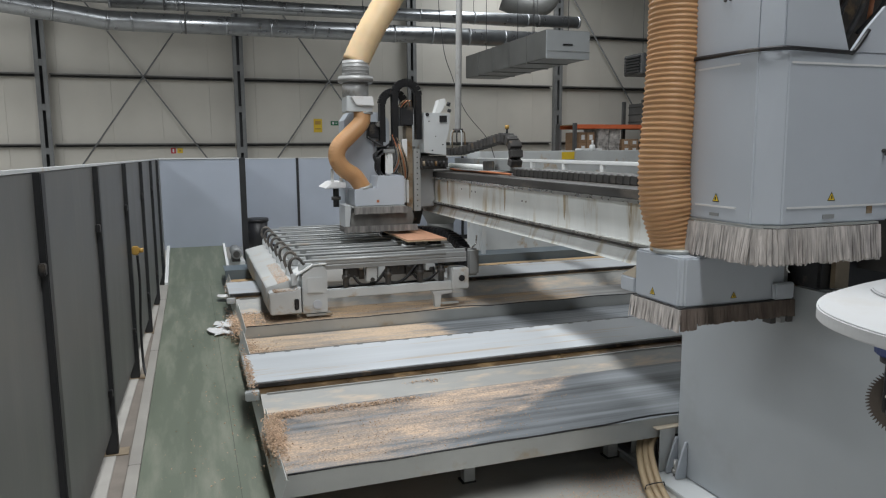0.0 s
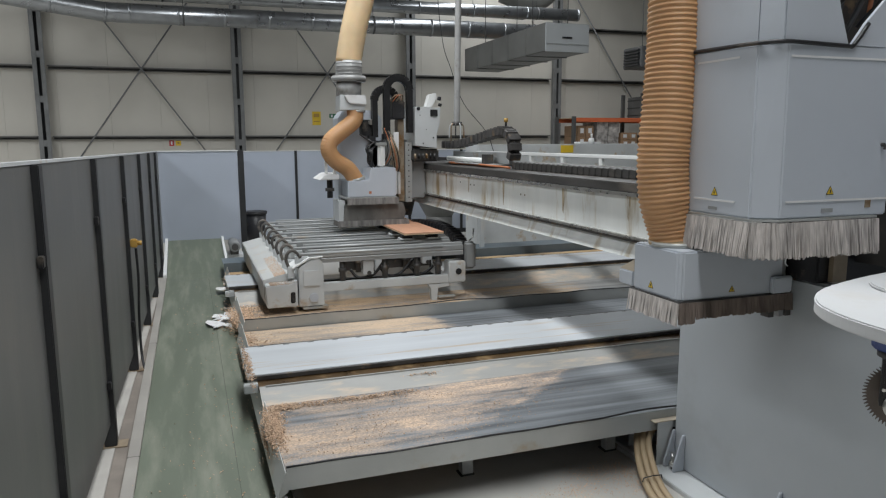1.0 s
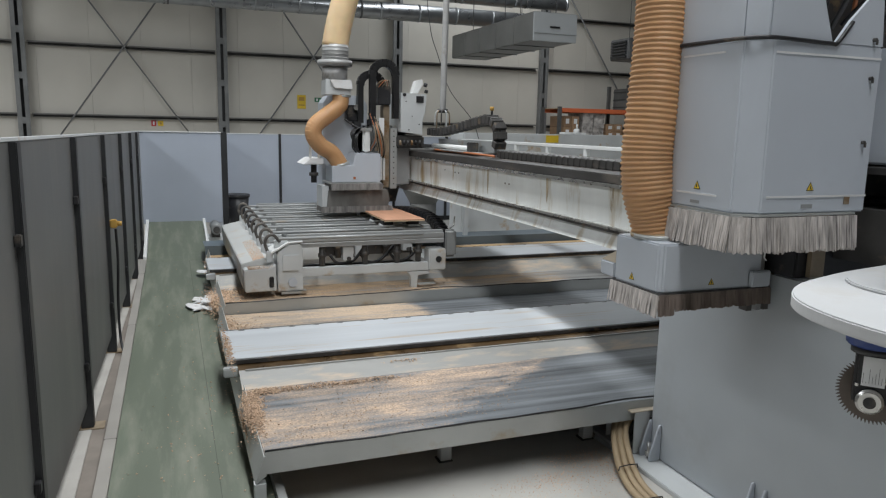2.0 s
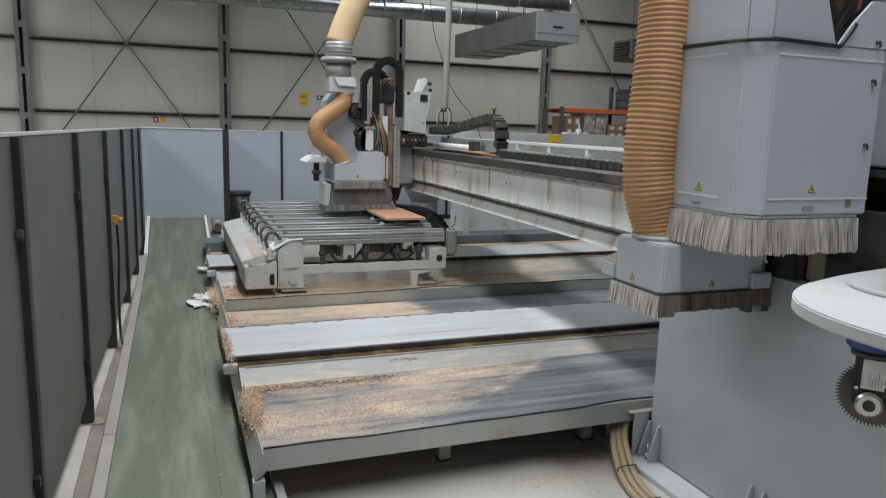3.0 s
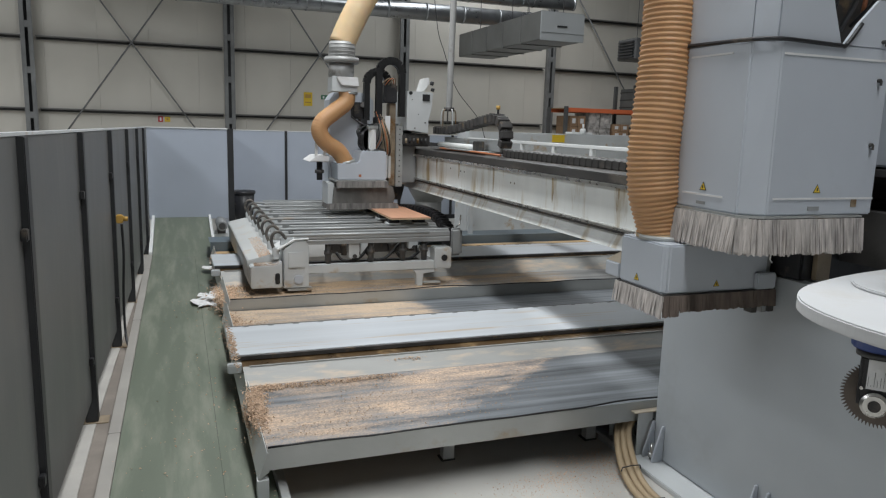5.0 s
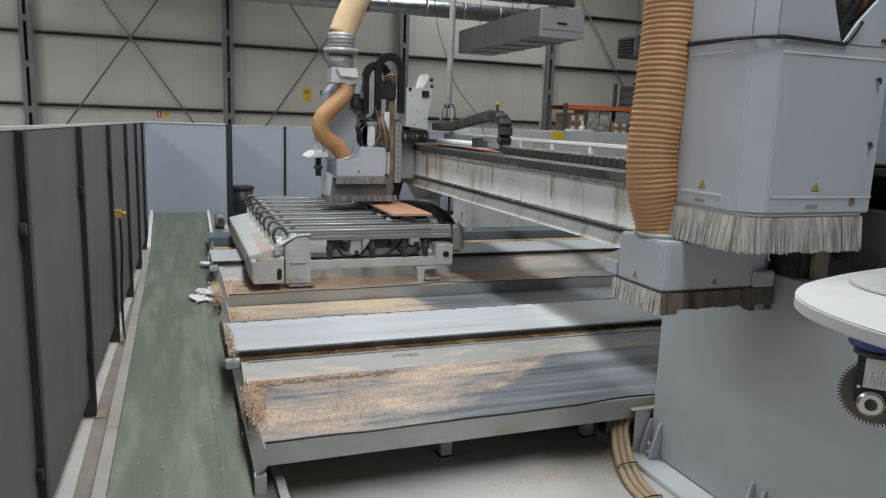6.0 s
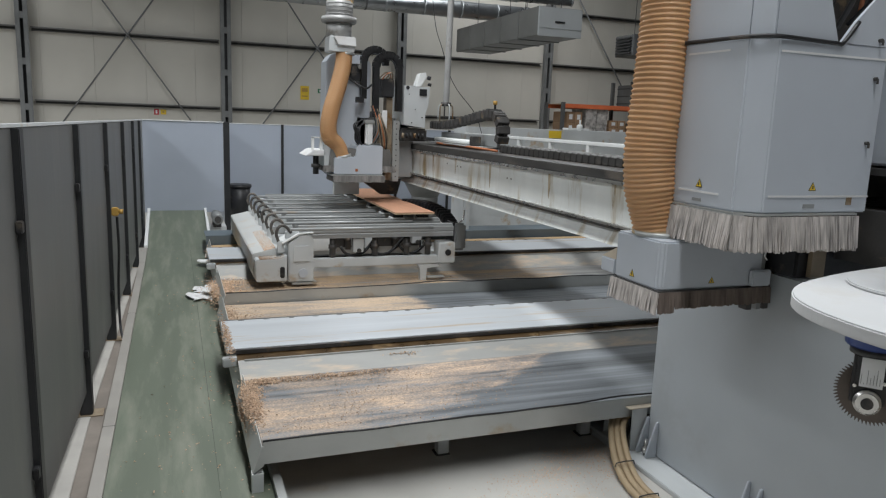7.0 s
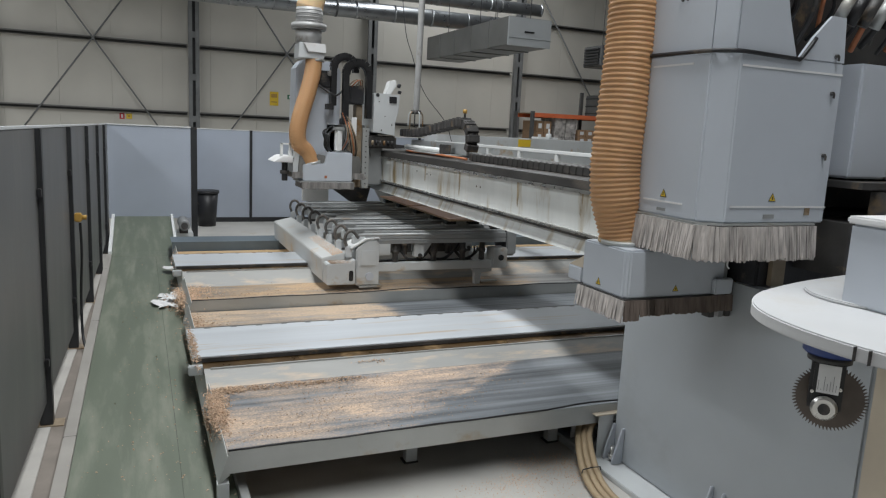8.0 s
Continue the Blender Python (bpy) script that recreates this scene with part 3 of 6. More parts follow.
# back fence over the conveyor's end, and the panels behind it
bf = thing("back_fence", (0.2, 12, 0), "blue-grey sheet metal fence panel above the conveyor", "fence")
part("panel", box(nb(), -0.455, 0.74, 11.97, 12.0, 0.37, 1.80), M_FENCE_B, bf, bevel=0.004)
part("top_cap", box(nb(), -0.46, 0.75, 11.955, 12.015, 1.80, 1.815), M_WHITE, bf)
part("post", box(nb(), -0.515, -0.46, 11.955, 12.015, 0, 1.8), M_POST, bf)
part("post", box(nb(), 0.745, 0.835, 11.94, 12.03, 0, 1.81), M_POST, bf, bevel=0.004)
part("side_panel", box(nb(), 0.78, 0.80, 12.03, 14.2, 0.1, 1.8), M_FENCE_B, bf)
rf = thing("rear_fence", (2.5, 14.2, 0), "blue-grey rear fence panels between dark posts", "fence")
for i in range(6):
    xa = 0.82 + i * 1.16
    part("panel", box(nb(), xa + 0.025, xa + 1.135, 14.2, 14.22, 0.09, 1.76), M_FENCE_B, rf)
    part("post", box(nb(), xa + 1.136, xa + 1.184, 14.17, 14.22, 0, 1.77), M_POST, rf)
    part("top_cap", box(nb(), xa + 0.03, xa + 1.13, 14.19, 14.23, 1.762, 1.775), M_WHITE, rf)
    part("kick_strip", box(nb(), xa + 0.025, xa + 1.135, 14.185, 14.215, 0.0, 0.088), M_POST, rf)
t = thing("waste_bin", (1.1, 13.6, 0), "black plastic waste bin before the rear fence", "bin")
bm = nb()
cyl(bm, (1.12, 13.7, 0), (1.12, 13.7, 0.64), 0.155, 0.205, 20)
part("tub", bm, M_BLACK, t)
part("rim", cyl(nb(), (1.12, 13.7, 0.6), (1.12, 13.7, 0.66), 0.222, seg=20), M_BLACK, t, bevel=0.008)

# ---- the chip conveyor ----
cv = thing("chip_conveyor", (0, 7, 0), "long green belt conveyor dusted with wood chips", "conveyor")
CX0, CX1 = -0.37, 0.42
prof = [(3.02, 0.05), (3.0, 0.075), (3.02, 0.10), (10.1, 0.10), (10.35, 0.125), (12.15, 0.43), (12.2, 0.40), (10.4, 0.09), (10.1, 0.06), (3.05, 0.05)]
part("belt", prism(nb(), prof, "x", CX0, CX1), M_BELT, cv)
part("side_strip", box(nb(), CX0 - 0.07, CX0 - 0.003, 1.6, 10.3, 0.0, 0.108), M_STRIP, cv, "pale metal side strip", bevel=0.004)
for y in (4.35, 6.9, 9.3):
    part("strip_joint", box(nb(), CX0 - 0.0705, CX0 - 0.0025, y, y + 0.004, 0.1, 0.1085), M_DARK, cv)
part("end_roller", cyl(nb(), (CX0, 3.07, 0.065), (CX1 + 0.04, 3.07, 0.065), 0.05), M_DARK, cv)
part("side_rail", box(nb(), CX1 + 0.002, CX1 + 0.045, 3.1, 10.2, 0.0, 0.14), M_SHEET, cv)
part("incline_side", prism(nb(), [(10.3, 0.0), (10.3, 0.14), (12.1, 0.46), (12.1, 0.0)], "x", CX0 - 0.05, CX0 - 0.005), M_WHITE, cv)
part("incline_side", prism(nb(), [(10.3, 0.0), (10.3, 0.14), (12.1, 0.46), (12.1, 0.0)], "x", CX1 + 0.005, CX1 + 0.04), M_WHITE, cv)
part("seam_line", box(nb(), 0.166, 0.170, 3.1, 10.1, 0.1, 0.1012), M_SEAM, cv)
t = thing("conveyor_motor", (0.6, 11.6, 0), "small geared motor on a grey bracket by the conveyor", "motor")
part("bracket", box(nb(), 0.48, 0.74, 11.5, 11.85, 0.0, 0.2), M_GREY_W, t, bevel=0.01)
part("motor_body", cyl(nb(), (0.6, 11.3, 0.34), (0.6, 11.85, 0.34), 0.08), M_VENT, t, bevel=0.01)
part("motor_face", cyl(nb(), (0.6, 11.27, 0.34), (0.6, 11.3, 0.34), 0.05), M_DARK, t)
part("stand", box(nb(), 0.54, 0.66, 11.45, 11.8, 0.2, 0.27), M_DARK, t)

# ---- the machine bed: lipped sheets and covered rails, along x ----
BX1 = 6.4
def bed_bay(y0, x_sheet, x_rail, dust_front, dust_back, drop=0.0):
    b = thing("machine_bed_bay", (x_sheet, y0, 0), "grey steel bed bay with a covered rail and sawdust", "machine bed", "bays of the machine bed")
    xr = 2.42 if y0 < 4 else BX1
    # front lip: folded sheet with a worn wavy black rubber edge
    part("front_lip", box(nb(), x_sheet, BX1, y0, y0 + 0.006, 0.235, 0.355), M_SHEET, b, bevel=0.002)
    pts = [(x_sheet + (BX1 - x_sheet) * i / 60, y0 + 0.003, 0.358 + 0.011 * noise.noise(Vector((i * 0.3, y0, 0))) + 0.016 * math.exp(-((x_sheet + (BX1 - x_sheet) * i / 60 - 2.45) / 0.22) ** 2)) for i in range(61)]
    part("rubber_edge", tube(nb(), pts, 0.0055, 6), M_BLACK, b)
    part("sheet", prism(nb(), [(y0 + 0.008, 0.338 - drop), (y0 + 0.98, 0.318 - drop), (y0 + 0.98, 0.312 - drop), (y0 + 0.008, 0.332 - drop)], "x", x_sheet, BX1), dust_front, b)
    part("apron", prism(nb(), [(y0 + 0.98, 0.319 - drop), (y0 + 1.20, 0.372), (y0 + 1.20, 0.364), (y0 + 0.985, 0.311 - drop)], "x", x_sheet - 0.02, BX1), M_APRON, b)
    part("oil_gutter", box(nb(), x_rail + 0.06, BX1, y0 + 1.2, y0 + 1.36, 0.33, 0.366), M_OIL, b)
    part("gutter_strip", box(nb(), x_sheet + 0.02, BX1, y0 + 1.185, y0 + 1.199, 0.30, 0.378), M_SHEET, b)
    rc = part("rail_cover", box(nb(), x_rail, BX1, y0 + 1.36, y0 + 2.05, 0.385, 0.402), M_RAILW, b, "white painted rail cover", bevel=0.003)
    part("cover_edge", box(nb(), x_rail + 0.01, BX1, y0 + 1.33, y0 + 1.36, 0.372, 0.399), M_DARK, rc)
    part("cover_edge", box(nb(), x_rail + 0.01, BX1, y0 + 2.05, y0 + 2.08, 0.372, 0.399), M_DARK, rc)
    clip = mesh_of("edge_clip", box(nb(), -0.022, 0.022, -0.003, 0.003, 0, 0.002), M_DARK)
    for k in range(22):
        piece("edge_clip", clip, rc, (x_rail + 0.15 + 0.19 * k, y0 + 2.03, 0.4025))
    part("rail_beam", box(nb(), x_rail + 0.22, BX1, y0 + 1.38, y0 + 2.03, 0.0, 0.384), M_DARK, b)
    part("rail_stop", box(nb(), x_rail - 0.03, x_rail + 0.13, y0 + 1.27, y0 + 1.33, 0.305, 0.365), M_GREY_W, b, "pale end stop of the rail", bevel=0.006)
    part("stop_pin", cyl(nb(), (x_rail + 0.13, y0 + 1.3, 0.335), (x_rail + 0.22, y0 + 1.3, 0.335), 0.022, 0.012), M_DARK, b)
    part("trough", prism(nb(), [(y0 + 2.08, 0.315), (y0 + 3.11, 0.245), (y0 + 3.11, 0.239), (y0 + 2.08, 0.309)], "x", x_sheet - 0.02, BX1), dust_back, b)
    for x in (1.447, 2.42):
        lg = part("leg", box(nb(), x - 0.035, x + 0.035, y0 + 0.285, y0 + 0.345, 0.008, 0.329 - drop), M_GREY_W, b, bevel=0.003)
        part("leg_foot", box(nb(), x - 0.045, x + 0.04, y0 + 0.28, y0 + 0.36, 0.0, 0.0075), M_DARK, lg)
    part("side_flange", prism(nb(), [(x_sheet - 0.052, 0.195), (x_sheet - 0.048, 0.192), (x_sheet - 0.001, 0.331), (x_sheet - 0.006, 0.335)], "y", y0 - 0.01, y0 + 3.05), M_TRUNK, b, "pale dusty side flange")
    part("flange_end", prism(nb(), [(x_sheet - 0.05, 0.195), (x_sheet + 0.004, 0.235), (x_sheet + 0.004, 0.336), (x_sheet - 0.003, 0.336)], "y", y0 - 0.016, y0 - 0.011), M_SHEET, b)
    part("flange_foot", box(nb(), x_sheet - 0.055, x_sheet + 0.002, y0 - 0.022, y0 + 0.03, 0.10, 0.197), M_GREY_W, b)
    return b
bed_bay(3.37, 0.37, 0.29, M_DUST_A, M_DUST_B)
bed_bay(6.50, 0.40, 0.32, M_DUST_D, M_DUST_C, drop=0.07)
t = thing("rear_bed_lip", (0.4, 9.7, 0), "grey steel rear lip of the machine bed", "bed lip")
part("lip", box(nb(), 0.36, BX1, 9.66, 9.668, 0.2, 0.36), M_LIP_B, t)
part("apron", prism(nb(), [(9.67, 0.34), (10.5, 0.30), (10.5, 0.29), (9.67, 0.33)], "x", 0.36, BX1), M_LIP_B, t)
part("footing", box(nb(), 0.5, BX1, 9.8, 10.3, 0, 0.29), M_DARK, t)


# ---- sawdust and chips, joined: nobody could count them ----
def chips(name, spots, n, size, label, seed):
    r, verts, faces = random.Random(seed), [], []
    for _ in range(n):
        (x, y, z, sx, sy) = r.choice(spots)
        px, py = r.gauss(x, sx), r.gauss(y, sy)
        s = size * r.uniform(0.4, 1.4)
        fall = math.exp(-((px - x) / sx) ** 2 / 2 - ((py - y) / sy) ** 2 / 2)
        pz = z + fall * 0.02 * r.random() + 0.001
        q = Euler((r.uniform(-0.7, 0.7), r.uniform(-0.7, 0.7), r.uniform(0, 6.28)))
        i = len(verts)
        for c in ((-s, -s * 0.5, 0), (s, -s * 0.5, 0), (s * 0.8, s * 0.5, s * 0.15), (-s, s * 0.4, s * 0.1), (0, 0, s * 0.5)):
            w = q.to_matrix() @ Vector(c)
            verts.append((px + w.x, py + w.y, pz + w.z))
        faces += [(i, i + 1, i + 4), (i + 1, i + 2, i + 4), (i + 2, i + 3, i + 4), (i + 3, i, i + 4), (i + 3, i + 2, i + 1, i)]
    me = bpy.data.meshes.new(name)
    me.from_pydata(verts, [], faces)
    me.materials.append(M_CHIP)
    return tagged(new(name, me), label, "wood chips", kind="stuff")
chips("wood_chips", [(0.355, 3.95, 0.318, 0.016, 0.13), (0.385, 3.92, 0.332, 0.026, 0.13), (0.375, 3.90, 0.34, 0.02, 0.12), (0.39, 4.12, 0.332, 0.03, 0.08), (0.47, 4.27, 0.326, 0.05, 0.025)], 3800, 0.0056, "pile of pale wood chips at the bed end", 1)
chips("wood_chips", [(0.343, 4.0, 0.285, 0.006, 0.12), (0.325, 4.02, 0.235, 0.006, 0.09), (0.355, 3.95, 0.315, 0.006, 0.12)], 1000, 0.0058, "wood chips spilling off the bed end", 12)
chips("wood_chips", [(0.55 + 0.10 * i, 4.29 - 0.015 * (i % 3), 0.322, 0.07, 0.018) for i in range(8)] + [(1.45, 4.5, 0.35, 0.08, 0.012)], 900, 0.006, "line of wood chips along the steel apron", 2)
chips("wood_chips", [(0.6 + 0.2 * i, 3.5 + 0.2 * (i % 4), 0.334, 0.2, 0.05) for i in range(8)], 520, 0.0046, "scattered wood chips on the bed sheet", 3)
chips("wood_chips", [(0.40, 5.95, 0.28, 0.04, 0.22), (0.5, 5.8, 0.28, 0.1, 0.15)], 900, 0.007, "wood chips on the bed end", 4)
chips("wood_chips", [(0.42, 7.0, 0.268, 0.05, 0.2), (0.5, 7.2, 0.264, 0.1, 0.16), (0.35, 7.1, 0.22, 0.03, 0.2), (0.38, 8.4, 0.33, 0.04, 0.3), (0.35, 7.5, 0.17, 0.03, 0.3)], 2800, 0.0075, "heap of wood chips at the far bed end", 5)
chips("wood_chips", [(0.31, 5.0, 0.402, 0.015, 0.22)], 420, 0.007, "wood chips on the rail cover's end", 6)
chips("wood_chips", [(0.1, 4.5, 0.101, 0.13, 0.7), (0.05, 6.8, 0.101, 0.18, 1.4), (0.33, 5.0, 0.101, 0.04, 0.9), (0.0, 3.9, 0.101, 0.2, 0.4)], 320, 0.0055, "loose wood chips on the green belt", 7)
chips("wood_chips", [(0.9 + 0.5 * i, 7.0, 0.262, 0.35, 0.15) for i in range(5)], 1000, 0.006, "wood chips on the far bed sheet", 8)
chips("sawdust", [(2.2, 3.42, 0.001, 0.14, 0.06), (2.34, 3.25, 0.001, 0.06, 0.12), (1.95, 3.25, 0.001, 0.16, 0.06), (1.8, 3.05, 0.001, 0.3, 0.12)], 2600, 0.0032, "orange sawdust swept on the concrete floor", 31)
chips("wood_chips", [(0.75 + 0.22 * i, 3.62 + 0.16 * (i % 4), 0.332, 0.16, 0.02) for i in range(7)], 500, 0.0034, "thin streaks of sawdust dragged over the sheet", 32)
def scrap(x, y, z, s, seed):
    """A torn, crumpled sheet: an uneven fan with folds."""
    r, bm = random.Random(seed), nb()
    n = 13
    rim = [(s * r.uniform(0.45, 1.0), 2 * math.pi * (i + r.uniform(-0.3, 0.3)) / n) for i in range(n)]
    rings = []
    for f in (0.45, 1.0):
        rings.append([bm.verts.new((x + f * q * math.cos(a), y + 1.3 * f * q * math.sin(a), z + 0.006 + r.uniform(0, 0.05) * s * 3)) for q, a in rim])
    top = bm.verts.new((x, y, z + 0.03))
    for i in range(n):
        k = (i + 1) % n
        bm.faces.new((top, rings[0][i], rings[0][k]))
        bm.faces.new((rings[0][i], rings[1][i], rings[1][k]))
        bm.faces.new((rings[0][i], rings[1][k], rings[0][k]))
    ex = bmesh.ops.extrude_face_region(bm, geom=bm.faces[:])
    bmesh.ops.translate(bm, verts=[v for v in ex["geom"] if isinstance(v, bmesh.types.BMVert)], vec=(0, 0, -0.004))
    bmesh.ops.recalc_face_normals(bm, faces=bm.faces[:])
    solid("paper_scrap", bm, M_RAG, "crumpled white paper scrap on the belt's edge", "paper scrap", "paper scraps")
scrap(0.22, 7.38, 0.102, 0.19, 1)
scrap(0.27, 7.62, 0.104, 0.15, 13)
scrap(0.33, 7.45, 0.15, 0.13, 17)
scrap(0.20, 7.75, 0.102, 0.08, 2)
scrap(0.34, 7.6, 0.145, 0.12, 5)
scrap(0.38, 7.25, 0.20, 0.10, 8)
scrap(0.36, 7.9, 0.145, 0.10, 9)
scrap(0.33, 9.0, 0.145, 0.12, 3)
scrap(0.39, 9.4, 0.145, 0.10, 4)
chips("wood_chips", [(0.33, 7.55, 0.15, 0.045, 0.22), (0.40, 7.3, 0.25, 0.03, 0.25), (0.28, 7.4, 0.105, 0.06, 0.2)], 700, 0.009, "pale wood chips spilled on the belt's edge", 21)


# ---- bristle skirts ----
def skirt(bm, path, z_top, z_bot, gap, lean=0.03, seed=0, flare=0.0):
    """Bristles along a row of plan points."""
    r = random.Random(seed)
    for (xa, ya), (xb, yb) in zip(path, path[1:]):
        d = Vector((xb - xa, yb - ya))
        n = max(2, int(d.length / gap))
        t_ = d.normalized()
        out = Vector((t_.y, -t_.x))
        for i in range(n):
            for layer in range(3):
                f = (i + r.random()) / n * 1.06 - 0.03
                w = gap * r.uniform(0.9, 1.7)
                p = Vector((xa, ya)) + d * f + out * (layer * 0.005)
                k = t_ * (lean * (math.sin(f * 9 + seed) + r.uniform(-0.6, 0.6))) * 0.5 + out * (flare + r.uniform(0, 0.012))
                zb = z_bot + r.uniform(0, 0.1 * (z_top - z_bot)) + (0.002 * math.sin(f * 23))
                a, b2 = p - t_ * w / 2, p + t_ * w / 2
                c, e = b2 + k + t_ * w * 0.02, a + k - t_ * w * 0.02
                v = [bm.verts.new(q) for q in ((a.x, a.y, z_top), (b2.x, b2.y, z_top), (c.x, c.y, zb), (e.x, e.y, zb))]
                o = (out * -0.002)
                v2 = [bm.verts.new((q.co.x + o.x, q.co.y + o.y, q.co.z)) for q in v]
                bm.faces.new(v)
                bm.faces.new(v2[::-1])
                for j in range(4):
                    bm.faces.new((v[j], v2[j], v2[(j + 1) % 4], v[(j + 1) % 4]))
    return bm


# ---- the travelling work table ----
table = thing("work_table", (0.7, 7.1, 0.3), "travelling machining table with grey work bars", "machine table")
TB = [7.12 + 0.42 * k for k in range(8)]
part("cable_trunk", prism(nb(), [(0.66, 0.335), (0.96, 0.335), (0.96, 0.60), (0.88, 0.64), (0.645, 0.585)], "y", 7.12, 10.0), M_TRUNK, table, "pale grey trunk dusted with sawdust", bevel=0.008)
part("trunk_end", prism(nb(), [(0.665, 0.332), (0.965, 0.332), (0.965, 0.60), (0.90, 0.565), (0.66, 0.555)], "y", 6.95, 7.113), M_GREY_W, table, bevel=0.01)
part("slot", box(nb(), 0.895, 0.94, 6.94, 6.955, 0.37, 0.48), M_BLACK, table, "dark slot in the trunk end", bevel=0.015)
cb = part("corner_block", prism(nb(), [(0.985, 0.31), (1.235, 0.31), (1.235, 0.74), (1.20, 0.79), (1.10, 0.785), (0.985, 0.70)], "y", 7.0, 7.28), M_GREY_W, table, bevel=0.01)
part("cover_plate", box(nb(), 1.03, 1.19, 6.985, 6.999, 0.52, 0.68), M_GREY_W, cb, bevel=0.004)
part("round_boss", cyl(nb(), (1.13, 6.985, 0.40), (1.13, 7.0, 0.40), 0.045), M_GREY, cb)
part("dust_cap", prism(nb(), [(0.93, 0.70), (1.10, 0.79), (1.235, 0.80), (1.235, 0.808), (1.09, 0.80), (0.925, 0.71)], "y", 7.0, 7.3), M_WHITE, cb, "white folded cap")
part("cross_bar", box(nb(), 1.235, 2.75, 7.06, 7.14, 0.435, 0.525), M_GREY_W, table, bevel=0.006)
part("cross_bar", box(nb(), 1.235, 2.75, 9.5, 9.6, 0.435, 0.525), M_GREY_W, table, bevel=0.006)
part("side_bar", box(nb(), 2.60, 2.72, 7.2, 9.6, 0.44, 0.53), M_GREY_W, table)
for y in (7.7, 8.5, 9.2):
    part("carriage", box(nb(), 1.0, 2.6, y, y + 0.18, 0.44, 0.53), M_GREY_W, table, bevel=0.008)
eb = part("end_bracket", box(nb(), 2.585, 2.775, 7.02, 7.2, 0.44, 0.67), M_GREY_W, table, bevel=0.012)
part("bore", cyl(nb(), (2.69, 7.012, 0.56), (2.69, 7.03, 0.56), 0.034), M_BLACK, eb, "black round bore")
ft = part("foot", prism(nb(), [(2.36, 0.43), (2.60, 0.43), (2.60, 0.40), (2.47, 0.385), (2.46, 0.25), (2.40, 0.25), (2.39, 0.385)], "y", 7.06, 7.13), M_GREY_W, table, bevel=0.004)
part("wiper", box(nb(), 2.47, 2.66, 7.03, 7.09, 0.285, 0.30), M_SHEET, ft)
part("runner", box(nb(), 1.0, 2.7, 7.92, 8.5, 0.405, 0.45), M_DARK, table, "dark runner block on the rail cover")
part("wiper", box(nb(), 1.02, 1.27, 6.99, 7.1, 0.285, 0.305), M_SHEET, table)
for k, y in enumerate(TB):
    bm = nb()
    prof = [(-0.06, 0.735), (0.06, 0.735), (0.06, 0.775), (0.052, 0.785), (0.06, 0.795), (0.06, 0.84), (0.03, 0.84), (0.03, 0.865), (-0.03, 0.865), (-0.03, 0.84), (-0.06, 0.84), (-0.06, 0.795), (-0.052, 0.785), (-0.06, 0.775)]
    prism(bm, [(y + a, b) for a, b in prof], "x", 1.10 + 0.02 * (k % 2), 2.76)
    wb = part("work_bar", bm, M_ALU, table, "extruded aluminium work bar")
    part("bar_end", box(nb(), 0.97, 1.10, y - 0.05, y + 0.05, 0.72, 0.82), M_GREY_W, wb, bevel=0.012)
    part("slide_rod", cyl(nb(), (1.0, y - 0.13, 0.845), (2.5 - 0.1 * (k % 3), y - 0.13, 0.845), 0.016, seg=10), M_ALU, wb)
    hook = smooth_path([(1.02, y - 0.05, 0.80), (0.96, y - 0.05, 0.87), (0.90, y - 0.05, 0.86), (0.875, y - 0.05, 0.79), (0.90, y - 0.05, 0.70), (0.91, y - 0.05, 0.62)], 6)
    part("supply_hose", tube(nb(), hook, 0.016, 10), M_HOOP, wb, "looped dusty grey supply hose")
    part("clamp_arm", box(nb(), 0.885, 0.945, y - 0.085, y - 0.015, 0.6, 0.72), M_GREY_W, wb, bevel=0.006)
rng = random.Random(11)
for k, y in enumerate(TB[:4]):
    for j, x in enumerate((1.40, 1.66, 1.85, 2.2, 2.44)):
        if (j + 2 * k) % 5 == 1:
            md = part("valve_block", box(nb(), x, x + 0.11, y - 0.04, y + 0.05, 0.58, 0.73), M_GREY_W, table, bevel=0.006)
            part("fitting", cyl(nb(), (x + 0.06, y - 0.06, 0.6), (x + 0.06, y - 0.04, 0.6), 0.022, seg=12), M_DARK, md)
        else:
            cy = part("clamp_cylinder", cyl(nb(), (x + 0.05, y, 0.53), (x + 0.05, y, 0.73), 0.032, seg=14), M_DARK, table)
            part("collar", cyl(nb(), (x + 0.05, y, 0.62), (x + 0.05, y, 0.66), 0.042, seg=14), M_DARK, cy)
for k in range(3):
    hs = smooth_path([(1.55 + 0.32 * k, 7.2, 0.62), (1.62 + 0.32 * k, 7.15, 0.545), (1.78 + 0.3 * k, 7.16, 0.56), (1.92 + 0.32 * k, 7.2, 0.70)], 6)
    part("air_hose", tube(nb(), hs, 0.016, 8), M_BLACK, table, "sagging black air hose")
part("valve_strip", box(nb(), 1.28, 1.50, 7.42, 7.5, 0.54, 0.72), M_WHITE, table, bevel=0.006)
part("valve_strip", box(nb(), 1.88, 2.02, 7.44, 7.5, 0.54, 0.70), M_GREY_W, table, bevel=0.006)
# added dark sheet: the shade behind the valves, given as a surface
part("shade_screen", box(nb(), 1.24, 2.58, 7.60, 7.612, 0.54, 0.70), M_DARK, table, "dark sheet standing in for shade under the bars")
for k in range(4):
    part("sensor_plug", cyl(nb(), (2.42 + 0.035 * k, 7.17, 0.58 + 0.02 * (k % 2)), (2.42 + 0.035 * k, 7.17, 0.68), 0.011, seg=10), (M_BLACK, M_CHROME)[k % 2], table)
